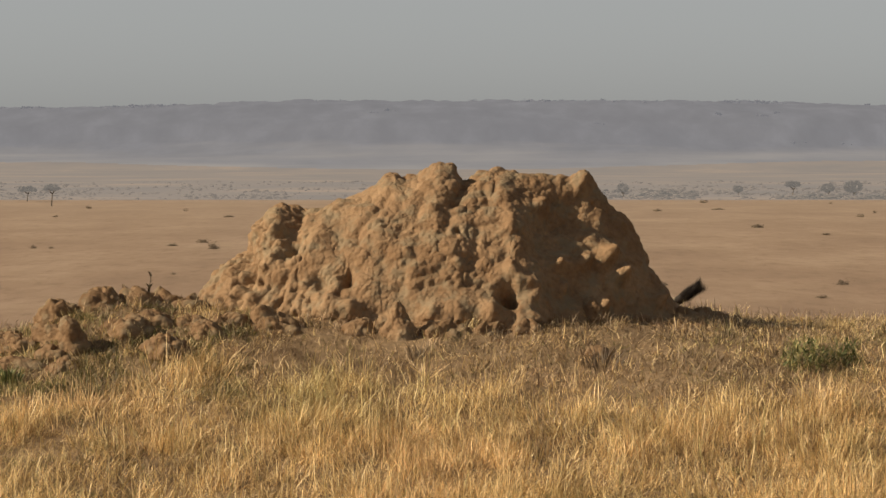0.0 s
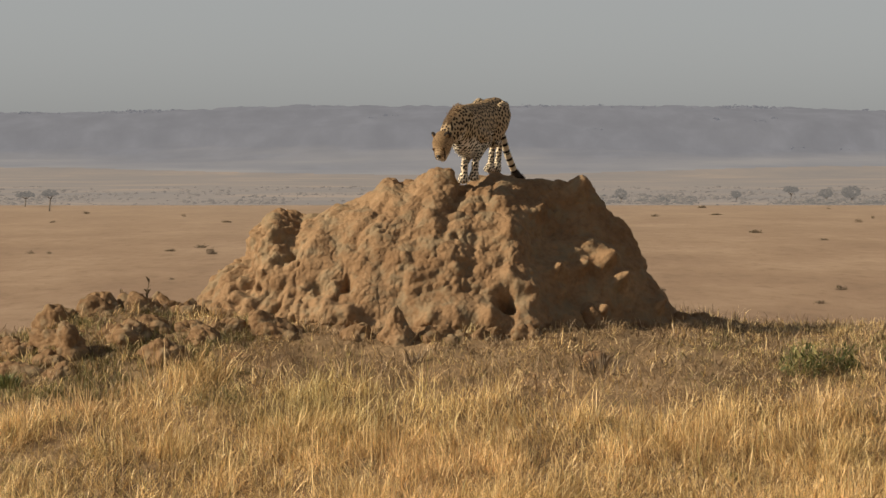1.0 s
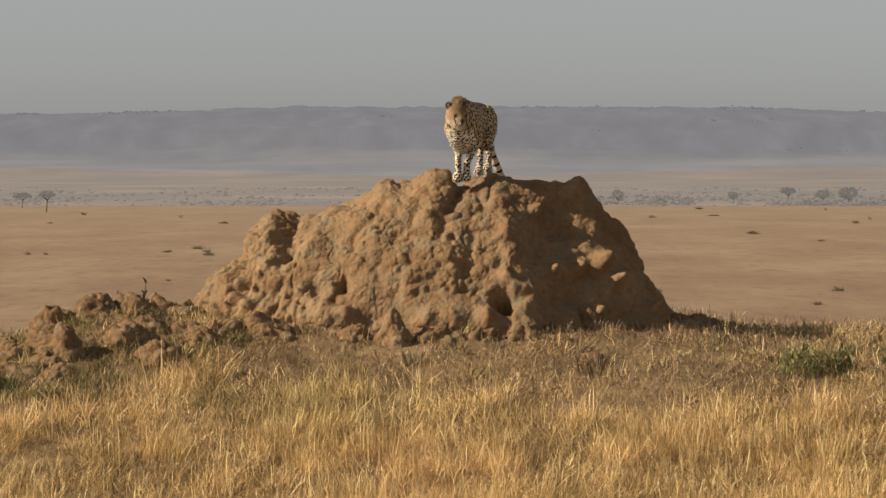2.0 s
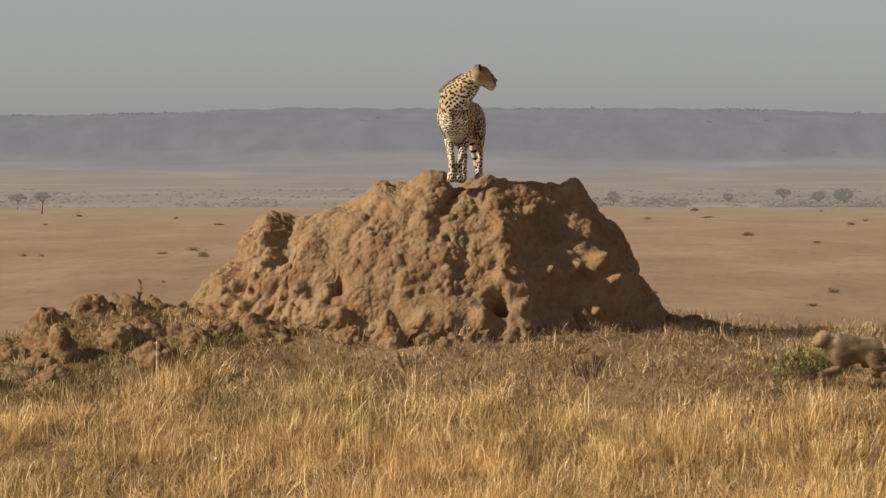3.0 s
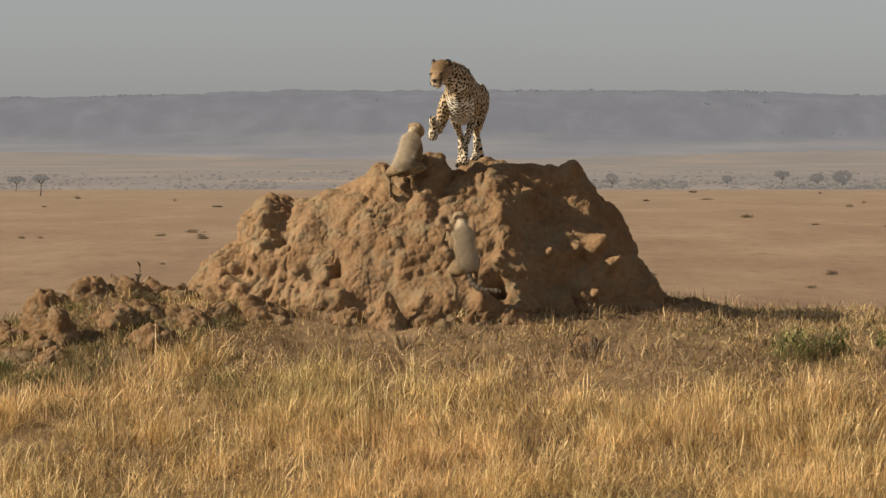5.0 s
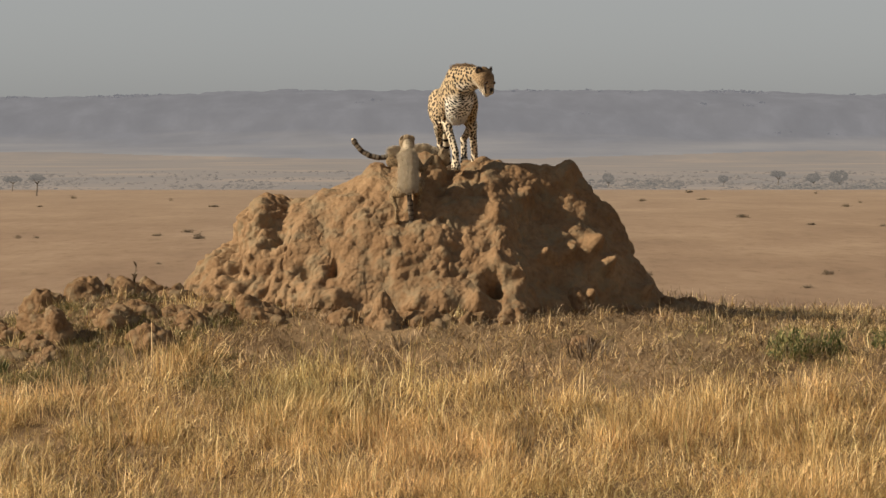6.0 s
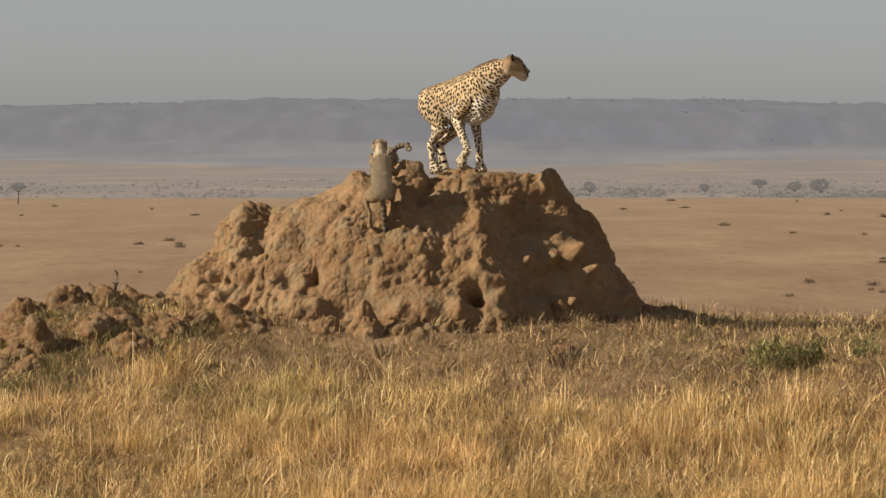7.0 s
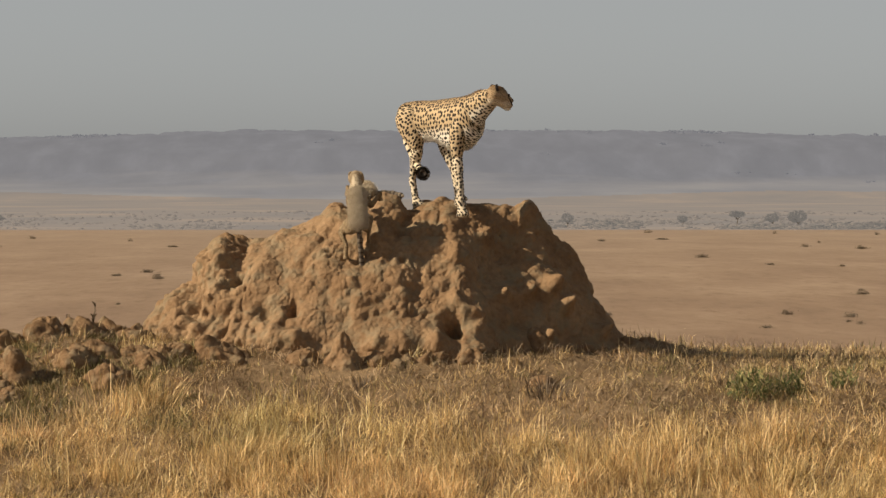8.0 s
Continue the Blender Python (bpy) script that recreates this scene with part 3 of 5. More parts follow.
def build_grass():
    rng = np.random.default_rng(5)
    free = lambda x, y: ~on_mound(x, y) * (1 - 0.85 * bank(x, y))
    wide = (-3.6, 4.1, 25.0, 29.6)
    parts = []
    # arching tussocks
    parts.append(tussocks(rng, 850, wide, lambda x, y: zone(x, y) * (0.10 + 0.90 * clumps(x, y)) * free(x, y), 75, 0.11, 0.13, 0.33, 1.0, 0.0032))
    # small bent bunches, also on the apron
    parts.append(tussocks(rng, 6000, (-3.8, 4.2, 25.0, 31.5), lambda x, y: (0.06 + 0.94 * zone(x, y)) * (0.15 + 0.85 * smooth(0.44, 0.56, patch(x, y, 0.22, 82))) * free(x, y), 12, 0.05, 0.06, 0.18, 1.45, 0.0034))
    # stems that have fallen over, in all directions
    x, y = scatter(rng, 76000, (-3.8, 4.2, 25.0, 32.4), lambda x, y: (0.24 + 0.76 * zone(x, y)) * (1 - 0.2 * bare(x, y)) * (0.12 + 0.88 * smooth(0.42, 0.56, patch(x, y, 0.24, 78))) * free(x, y))
    parts.append(tufts(rng, x, y, 2, 0.08, 0.10, 0.32, 1.55, 0.0042, lambda x, y: 0.5 + 0.5 * zone(x, y), 1.2))
    # stubble on the apron
    x, y = scatter(rng, 13000, (-3.8, 4.2, 26.3, 32.6), lambda x, y: (1 - 0.8 * zone(x, y)) * smooth(0.44, 0.58, patch(x, y, 0.30, 76)) * (1 - 0.40 * bare(x, y)) * free(x, y))
    parts.append(tufts(rng, x, y, 10, 0.06, 0.03, 0.10, 1.35, 0.0028))
    # straw between the clods
    x, y = scatter(rng, 380, (-3.6, -1.35, 29.0, 31.0), lambda x, y: ~on_mound(x, y))
    parts.append(tufts(rng, x, y, 10, 0.06, 0.05, 0.16, 1.1, 0.0042))
    # single upright stalks, also along the brow
    x, y = scatter(rng, 1900, (-3.6, 4.1, 25.0, 32.2), lambda x, y: smooth(0.42, 0.6, patch(x, y, 0.9, 75)) * (0.25 + 0.75 * zone(x, y)) * free(x, y))
    parts.append(tufts(rng, x, y, 3, 0.05, 0.18, 0.38, 0.38, 0.0040, lambda x, y: 0.45 + 0.55 * zone(x, y)))
    x, y = scatter(rng, 110, (1.2, 4.2, 29.5, 32.4), lambda x, y: 0.8 * free(x, y))
    parts.append(tufts(rng, x, y, 5, 0.05, 0.04, 0.20, 0.6, 0.0040))
    # long pale stalks that lean and cross one another
    x, y = scatter(rng, 2300, (-3.6, 4.1, 25.0, 29.2), lambda x, y: zone(x, y) * (0.12 + 0.88 * smooth(0.46, 0.58, patch(x, y, 0.5, 77))) * free(x, y))
    parts.append(tufts(rng, x, y, 6, 0.10, 0.18, 0.38, 0.75, 0.0040, None, 0.9, 0.35))
    # the same grass further out, thinner
    x, y = scatter(rng, 9000, (-14, 14, 8, 40), lambda x, y: ((np.abs(x) > 3.6) | (y > 32.6) | (y < 25.0)) * 0.7)
    parts.append(tufts(rng, x, y, 9, 0.06, 0.06, 0.16, 0.8, 0.006))
    v, f = join_strips(parts)
    me = fill_mesh(bpy.data.meshes.new("dry_grass"), v, f)
    me.materials.append(M_STRAW)
    return tagged(new("dry_grass", me), "thick golden sun-dried grass in tangled tufts", "grass", kind="stuff")


def build_litter():
    """Dark broken stems and twigs that lie on the bare earth."""
    rng = np.random.default_rng(6)
    x, y = scatter(rng, 62000, (-3.8, 4.2, 26.0, 32.4), lambda x, y: (1 - 0.6 * zone(x, y)) * smooth(0.38, 0.55, patch(x, y, 0.4, 79)) * ~on_mound(x, y))
    v, f = tufts(rng, x, y, 2, 0.05, 0.04, 0.17, 1.62, 0.0046, None, 1.2)
    me = fill_mesh(bpy.data.meshes.new("stem_litter"), v, f)
    me.materials.append(M_LITTER)
    return tagged(new("stem_litter", me), "brown litter of broken stems on bare earth", "litter", kind="stuff")


def build_russet():
    """Fine reddish grass that stands in soft hazy clumps."""
    rng = np.random.default_rng(15)
    x, y = scatter(rng, 2100, (-3.5, 4.0, 25.0, 29.0), lambda x, y: zone(x, y) * smooth(0.50, 0.60, patch(x, y, 0.8, 173)) * ~on_mound(x, y))
    v, f = tufts(rng, x, y, 26, 0.09, 0.08, 0.28, 1.15, 0.0028, None, 1.1, 0.6)
    me = fill_mesh(bpy.data.meshes.new("russet_grass"), v, f)
    me.materials.append(M_RUSSET)
    return tagged(new("russet_grass", me), "fine reddish dry grass in soft hazy clumps", "grass", kind="stuff")


def build_undergrowth():
    """Low green and brown growth in the gaps between the straw."""
    rng = np.random.default_rng(16)
    near = lambda x, y: 0.25 + 1.2 * smooth(-1.2, -2.6, x) + 0.4 * smooth(1.5, 3.0, x)
    x, y = scatter(rng, 11000, (-3.8, 4.2, 25.0, 31.5), lambda x, y: near(x, y) * smooth(0.48, 0.58, patch(x, y, 0.35, 181)) * ~on_mound(x, y))
    parts = [tufts(rng, x, y, 9, 0.05, 0.04, 0.12, 1.25, 0.0040, None, 0.8)]
    # weeds that cover the bank between the clods
    x, y = scatter(rng, 3400, (-3.9, -1.35, 28.3, 31.0), lambda x, y: smooth(0.40, 0.56, patch(x, y, 0.3, 84)) * ~on_mound(x, y))
    parts.append(tufts(rng, x, y, 12, 0.05, 0.03, 0.11, 1.1, 0.0046, None, 0.8))
    v, f = join_strips(parts)
    me = fill_mesh(bpy.data.meshes.new("undergrowth"), v, f)
    me.materials.append(M_UNDER)
    return tagged(new("undergrowth", me), "low olive green weeds between the dry stems", "weeds", kind="stuff")


grass = build_grass()
russet = build_russet()
undergrowth = build_undergrowth()
litter = build_litter()


def leafy_bush(name, x, y, r, h, leaves, mat, label, seed, width=0.012, bend=0.6):
    rng = np.random.default_rng(seed)
    parts = []
    k = leaves
    a = rng.uniform(0, 2 * math.pi, k)
    rr = r * np.sqrt(rng.uniform(0, 1, k)) * 0.7
    rx, ry = x + np.cos(a) * rr, y + np.sin(a) * rr
    d = np.stack([np.cos(a), np.sin(a)], -1)
    hh = h * rng.uniform(0.35, 1.1, k) * (1 - 0.45 * rr / r)
    v, f = blade_strips(np.stack([rx, ry, ground_height(rx, ry) - 0.01], -1), d, hh * bend * rng.uniform(0.2, 1.3, k), hh, width * rng.uniform(0.5, 1.4, k), rng)
    me = fill_mesh(bpy.data.meshes.new(name), v, f)
    me.materials.append(mat)
    return tagged(new(name, me), label, "shrub")


def leaf_shrub(x, y, r, h, leaves, label, seed):
    """A low shrub: thin stems that fork out from the foot, hung with many small leaves."""
    rng = np.random.default_rng(seed)
    k = 60
    a = rng.uniform(0, 2 * math.pi, k)
    rx, ry = x + rng.normal(0, r * 0.3, k), y + rng.normal(0, r * 0.3, k)
    stems = stem_strips(np.stack([rx, ry, ground_height(rx, ry) - 0.01], -1), np.stack([np.cos(a), np.sin(a)], -1), rng.uniform(0.1, 0.6, k), rng.uniform(0.4, 1.2, k), h * rng.uniform(0.7, 1.25, k), np.full(k, 0.005), rng)
    u = rng.normal(0, 1, (leaves, 3))
    u = u / np.linalg.norm(u, axis=1, keepdims=True) * rng.uniform(0.25, 1.0, (leaves, 1)) ** 0.5
    lx, ly = x + u[:, 0] * r, y + u[:, 1] * r
    ragged = 0.65 + 0.7 * vnoise(np.stack([lx, ly, 0 * lx], -1), r * 0.4, seed)
    root = np.stack([lx, ly, ground_height(lx, ly) + np.abs(u[:, 2]) * h * ragged], -1)
    b = rng.uniform(0, 2 * math.pi, leaves)
    lean = rng.uniform(0.2, 1.7, leaves)
    leaf = stem_strips(root, np.stack([np.cos(b), np.sin(b)], -1), lean, lean + 0.3, rng.uniform(0.03, 0.07, leaves), rng.uniform(0.008, 0.014, leaves), rng, 0.4)
    v, f = join_strips([stems, leaf])
    me = fill_mesh(bpy.data.meshes.new("green_shrub"), v, f)
    me.materials.append(M_GREEN)
    return tagged(new("green_shrub", me), label, "shrub")


leaf_shrub(2.50, 29.0, 0.20, 0.20, 520, "low green leafy shrub among dry grass", 3)
leaf_shrub(2.78, 29.13, 0.14, 0.15, 240, "low green leafy shrub among dry grass", 4)
leaf_shrub(3.17, 29.35, 0.14, 0.12, 200, "low green leafy shrub among dry grass", 14)
leafy_bush("green_shrub", -2.98, 28.8, 0.13, 0.14, 160, M_GREEN, "low bright green herb beside broken earth", 5)
leafy_bush("green_shrub", 1.86, 26.6, 0.03, 0.06, 18, M_GREEN, "tiny green seedling in dry grass", 6, 0.016)
leafy_bush("dead_shrub", 1.10, 29.07, 0.20, 0.20, 110, M_TWIG, "dead leafless shrub of dark dry twigs", 7, 0.006, 0.9)
leafy_bush("dead_shrub", -0.18, 29.3, 0.10, 0.16, 36, M_TWIG, "dead leafless shrub of dark dry twigs", 8, 0.006, 0.8)


def stalk_plant(x, y, h, lean, seed):
    """A dry weed: a bent stem with a few withered leaves."""
    rng = np.random.default_rng(seed)
    n = 9
    f = np.linspace(0, 1, n)
    z0 = float(ground_height(x, y)) if not on_mound(np.array(x), np.array(y)) else float(mound_height(np.array(x), np.array(y)))
    c = np.stack([x + lean * f ** 1.7, y + 0.02 * f, z0 + h * f], -1)
    ring, verts, faces = 6, [], []
    for i in range(n):
        r = 0.006 * (1 - 0.6 * f[i])
        for k in range(ring):
            a = 2 * math.pi * k / ring
            verts.append(c[i] + np.array((math.cos(a) * r, math.sin(a) * r, 0)))
    verts = np.array(verts)
    quads = grid_faces(n, ring, True)
    k = rng.integers(3, n, 16)
    a = rng.uniform(0, 2 * math.pi, 16)
    lv, lf = blade_strips(c[k], np.stack([np.cos(a), np.sin(a)], -1), np.full(16, 0.03), np.full(16, 0.04), np.full(16, 0.016), rng)
    me = fill_mesh(bpy.data.meshes.new("dry_weed"), np.concatenate([verts, lv]), [np.concatenate([quads, lf[0] + len(verts)]), lf[1] + len(verts)])
    me.materials.append(M_TWIG)
    return tagged(new("dry_weed", me), "withered dark weed stalk with shrivelled leaves", "weed")


leafy_bush("green_shrub", 5.22, 45.0, 0.25, 0.42, 120, M_GREEN, "dark leafy shrub on the slope behind the brow", 9, 0.03)
stalk_plant(-2.17, 31.0, 0.24, 0.02, 1)
stalk_plant(-2.22, 31.05, 0.15, -0.14, 2)


# ---------------------------------------------------------------- trees and bushes of the plain
def savanna_tree(x, y, height, width, flat, seed, label, clear=0.45, name="acacia_tree"):
    """Trunk with limbs, and a crown of many small leaf clumps; flat: crown height as a share of its width."""
    rng = np.random.default_rng(seed)
    root = tagged(new(name), label, "tree")
    z = float(ground_height(x, y))
    root.matrix_world = pose(x, y, z)
    bm = bmesh.new()
    def limb(a, b, ra, rb):
        d = (b - a)
        rot = d.to_track_quat("Z", "Y").to_matrix().to_4x4()
        bmesh.ops.create_cone(bm, cap_ends=True, segments=7, radius1=ra, radius2=rb, depth=d.length, matrix=Matrix.Translation((a + b) / 2) @ rot)
    top = height * clear
    limb(Vector((0, 0, -0.2)), Vector((0.05 * width, 0, top)), 0.035 * height, 0.022 * height)
    crown_h = max(height - top, 0.2)
    for i in range(6):
        a = i * 1.05 + rng.uniform(-0.3, 0.3)
        limb(Vector((0.05 * width, 0, top * 0.9)), Vector((math.cos(a) * width * 0.32, math.sin(a) * width * 0.32, top + crown_h * 0.5)), 0.016 * height, 0.006 * height)
    me = bpy.data.meshes.new("trunk")
    bm.to_mesh(me)
    bm.free()
    me.materials.append(M_BARK)
    tr = new("trunk", me)
    tr.parent = root
    n = 520
    u = rng.normal(0, 1, (n, 3))
    u /= np.linalg.norm(u, axis=1, keepdims=True)
    c = u * rng.uniform(0.45, 1.0, (n, 1)) ** 0.5 * np.array((width / 2, width / 2, crown_h / 2))
    c[:, 2] = np.where(c[:, 2] < 0, c[:, 2] * (1 - flat), c[:, 2]) + top + crown_h * 0.5
    c += 0.09 * width * (np.stack([vnoise(c, width * 0.22, s) for s in (1, 2, 3)], -1) - 0.5)
    s = width * 0.055 * rng.uniform(0.6, 1.5, n)
    v = []
    for k in range(4):
        q = rng.normal(0, 1, (n, 3))
        v.append(c + q / np.linalg.norm(q, axis=1, keepdims=True) * s[:, None])
    v = np.stack(v, 1).reshape(-1, 3)
    b = np.arange(n)[:, None] * 4
    f = np.concatenate([b + np.array([t]) for t in ((0, 1, 2), (0, 2, 3), (0, 3, 1), (1, 3, 2))])
    me = fill_mesh(bpy.data.meshes.new("crown"), v, [f])
    # crown colour includes painted haze and its glow
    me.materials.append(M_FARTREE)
    cr = new("crown", me)
    cr.parent = root
    return root


ACACIA = "flat-topped umbrella acacia standing on the open plain"
ROUND = "rounded bushy tree in a line of scrub on the plain"
savanna_tree(-128.0, 1297, 4.6, 6.4, 0.8, 1, ACACIA, 0.55)
savanna_tree(-109.9, 1183, 6.0, 5.2, 0.8, 2, ACACIA, 0.62)
savanna_tree(60.5, 1419, 4.9, 4.2, 0.2, 3, ROUND, 0.25, "bush_tree")
savanna_tree(124.0, 1495, 5.2, 6.0, 0.6, 4, ACACIA, 0.45)
savanna_tree(105.0, 1500, 3.6, 4.0, 0.2, 5, ROUND, 0.2, "bush_tree")
savanna_tree(136.0, 1490, 4.4, 5.4, 0.3, 6, ROUND, 0.15, "bush_tree")
savanna_tree(144.0, 1480, 5.4, 7.4, 0.3, 7, ROUND, 0.12, "bush_tree")


def low_bush(x, y, w, h, seed):
    rng = np.random.default_rng(seed)
    n = 260
    c = np.stack([rng.normal(0, 0.24, n) * w, rng.normal(0, 0.24, n) * w, np.abs(rng.normal(0.15, 0.32, n)) * h], -1)
    s = 0.065 * w * rng.uniform(0.5, 1.3, n)
    v = np.stack([c + (lambda q: q / np.linalg.norm(q, axis=1, keepdims=True) * s[:, None] * np.array((1, 1, 0.7)))(rng.normal(0, 1, (n, 3))) for _ in range(4)], 1).reshape(-1, 3)
    b = np.arange(n)[:, None] * 4
    f = np.concatenate([b + np.array([t]) for t in ((0, 1, 2), (0, 2, 3), (0, 3, 1), (1, 3, 2))])
    me = fill_mesh(bpy.data.meshes.new("low_bush"), v, [f])
    me.materials.append(M_PLAINBUSH)
    ob = new("low_bush", me)
    ob.matrix_world = pose(x, y, float(ground_height(x, y)))
    return tagged(ob, "low dark bush on the bleached grass plain", "bush", "bushes on the plain")


_rng = np.random.default_rng(12)
low_bush(-35.2, 645, 1.9, 1.25, 1)
low_bush(-42.5, 662, 1.6, 0.5, 2)
low_bush(-62.8, 645, 1.2, 0.6, 3)
low_bush(-60.0, 645, 0.9, 0.5, 4)
low_bush(62.0, 830, 2.4, 0.8, 5)
low_bush(37.8, 420, 1.1, 0.4, 6)
for i in range(34):
    d = 395 * (1400 / 395) ** _rng.uniform(0.05, 1)
    low_bush(_rng.uniform(-0.108, 0.125) * d, d, _rng.uniform(0.7, 2.0) * (0.5 + d / 1100), _rng.uniform(0.3, 0.8) * (0.5 + d / 1100), 20 + i)


def build_scrub():
    """The belt of thorn scrub where the plain dips, too far off to count."""
    rng = np.random.default_rng(8)
    d = np.concatenate([rng.uniform(1355, 2250, 40000), rng.uniform(1358, 1640, 15000)])
    t = np.concatenate([rng.uniform(-0.115, 0.13, 40000), rng.uniform(0.03, 0.13, 15000)])
    belt = np.arange(len(d)) >= 40000
    clump = smooth(0.38, 0.60, vnoise(np.stack([t * 90, d / 110, 0 * d], -1), 1.0, 4))
    thick = smooth(1360 + 300 * smooth(0.06, 0.12, t), 1360, d) * (0.15 + 0.85 * smooth(0.045, 0.10, t))
    k = rng.uniform(0, 1, len(d)) < np.where(belt, thick, np.where(d < 1750, 0.17, 0.05)) * (0.15 + 0.85 * clump)
    d, t = d[k], t[k]
    h = rng.uniform(0.3, 1.3, len(d)) * rng.uniform(0.4, 1.2, len(d))
    c = np.stack([t * d, d, h * 0.35 - 12.98], -1)
    v = []
    for _ in range(4):
        q = rng.normal(0, 1, (len(d), 3))
        v.append(c + q / np.linalg.norm(q, axis=1, keepdims=True) * h[:, None] * np.array((2.0, 1, 0.62)))
    v = np.stack(v, 1).reshape(-1, 3)
    b = np.arange(len(d))[:, None] * 4
    f = np.concatenate([b + np.array([q]) for q in ((0, 1, 2), (0, 2, 3), (0, 3, 1), (1, 3, 2))])
    me = fill_mesh(bpy.data.meshes.new("thorn_scrub"), v, [f])
    # both scrub colours carry the painted haze
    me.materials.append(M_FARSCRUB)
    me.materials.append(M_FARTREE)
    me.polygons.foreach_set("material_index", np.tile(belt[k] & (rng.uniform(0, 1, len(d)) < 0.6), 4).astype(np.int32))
    return tagged(new("thorn_scrub", me), "distant belt of grey green thorn scrub paled by haze", "scrub", kind="stuff")


scrub = build_scrub()


# ---------------------------------------------------------------- animals
def fur_material(name, coat, pale, spot, scale, size, belly=None, fuzzy=0.0, mantle=None):
    """Spotted coat; belly: local height under which the coat turns pale; mantle: (height, colour) of the back's long hair."""
    m, nt, b = material(name, 0.75, 0.15)
    c = coords_of(nt)
    base = ramp(nt, noise_node(nt, c, 9, 4), [(0.3, tuple(k * 0.86 for k in coat)), (0.7, tuple(min(1, k * 1.12) for k in coat))])
    sep = nt.nodes.new("ShaderNodeSeparateXYZ")
    nt.links.new(c, sep.inputs[0])
    if belly is not None:
        mr = nt.nodes.new("ShaderNodeMapRange")
        mr.inputs["From Min"].default_value, mr.inputs["From Max"].default_value = belly[0], belly[1]
        nt.links.new(sep.outputs[2], mr.inputs[0])
        base = mix(nt, mr.outputs[0], pale, base)
    if mantle is not None:
        mr = nt.nodes.new("ShaderNodeMapRange")
        mr.inputs["From Min"].default_value, mr.inputs["From Max"].default_value = mantle[0], mantle[1]
        nt.links.new(sep.outputs[2], mr.inputs[0])
        base = mix(nt, mr.outputs[0], base, mantle[2])
    skin = coords_of(nt, "UV")
    warp = nt.nodes.new("ShaderNodeMix")
    warp.data_type = "VECTOR"
    warp.inputs[0].default_value = 0.004
    nn = node(nt, "ShaderNodeTexNoise", Scale=30.0, Detail=2.0)
    nt.links.new(skin, nn.inputs["Vector"])
    nt.links.new(skin, warp.inputs[4])
    nt.links.new(nn.outputs["Color"], warp.inputs[5])
    vor = node(nt, "ShaderNodeTexVoronoi", Scale=scale, Randomness=0.6)
    vor.voronoi_dimensions = "2D"
    nt.links.new(warp.outputs[1], vor.inputs["Vector"])
    edge = ramp(nt, vor.outputs["Distance"], [(size - 0.06, (1, 1, 1)), (size + 0.06, (0, 0, 0))])
    col = mix(nt, edge, base, spot)
    nt.links.new(col, b.inputs["Base Color"])
    bump(nt, b, noise_node(nt, c, 120, 4), 0.4, 0.006 + fuzzy)
    return m


def plain_fur(name, a, b_, scale=30):
    m, nt, b = material(name, 0.7, 0.2)
    c = coords_of(nt)
    nt.links.new(ramp(nt, noise_node(nt, c, scale, 4), [(0.3, a), (0.7, b_)]), b.inputs["Base Color"])
    bump(nt, b, noise_node(nt, c, 140, 4), 0.4, 0.006)
    return m


def ring_fur(name, coat, dark, scale, start):
    """A tail's fur: rings that close up to a dark brush."""
    m, nt, b = material(name, 0.8, 0.1)
    c = coords_of(nt)
    sep = nt.nodes.new("ShaderNodeSeparateXYZ")
    nt.links.new(c, sep.inputs[0])
    s = nt.nodes.new("ShaderNodeMath")
    s.operation = "MULTIPLY_ADD"
    s.inputs[1].default_value, s.inputs[2].default_value = scale, start
    nt.links.new(sep.outputs[2], s.inputs[0])
    w = nt.nodes.new("ShaderNodeMath")
    w.operation = "SINE"
    nt.links.new(s.outputs[0], w.inputs[0])
    nt.links.new(ramp(nt, w.outputs[0], [(0.35, coat), (0.55, dark)]), b.inputs["Base Color"])
    bump(nt, b, noise_node(nt, c, 120, 4), 0.5, 0.01)
    return m


BLACK = (0.018, 0.013, 0.010)
M_FUR = fur_material("cheetah_coat", (0.47, 0.345, 0.20), (0.80, 0.74, 0.62), BLACK, 36.0, 0.36, (-0.135, -0.070), 0.0, (0.06, 0.13, (0.30, 0.20, 0.105)))
M_FUR_THIGH = fur_material("cheetah_thigh_coat", (0.49, 0.365, 0.22), (0.72, 0.62, 0.46), BLACK, 36.0, 0.36)
M_FUR_LEG = fur_material("cheetah_leg_coat", (0.64, 0.53, 0.375), (0.72, 0.62, 0.46), BLACK, 40.0, 0.37)
M_FUR_NECK = fur_material("cheetah_neck_coat", (0.45, 0.33, 0.19), (0.80, 0.73, 0.60), BLACK, 38.0, 0.36, (-0.085, -0.02), 0.0, (0.05, 0.11, (0.27, 0.175, 0.09)))
M_FUR_FACE = fur_material("cheetah_face_coat", (0.36, 0.25, 0.14), (0.72, 0.64, 0.51), (0.09, 0.055, 0.028), 70.0, 0.26, (-0.045, -0.010), 0.0, (0.020, 0.07, (0.19, 0.12, 0.06)))
M_DARKFUR = plain_fur("dark_fur", (0.014, 0.011, 0.009), (0.05, 0.035, 0.025))
M_WHITEFUR = plain_fur("white_fur", (0.60, 0.55, 0.46), (0.78, 0.74, 0.66))
M_MUZZLE = plain_fur("muzzle_fur", (0.40, 0.31, 0.20), (0.58, 0.49, 0.36))
M_NAPE = plain_fur("nape_fur", (0.16, 0.10, 0.055), (0.26, 0.17, 0.09))
M_TAILFUR = ring_fur("ringed_tail", (0.66, 0.55, 0.38), BLACK, 105.0, 0.0)
M_EYE, _nt, _b = material("amber_eye", 0.15, 0.5)
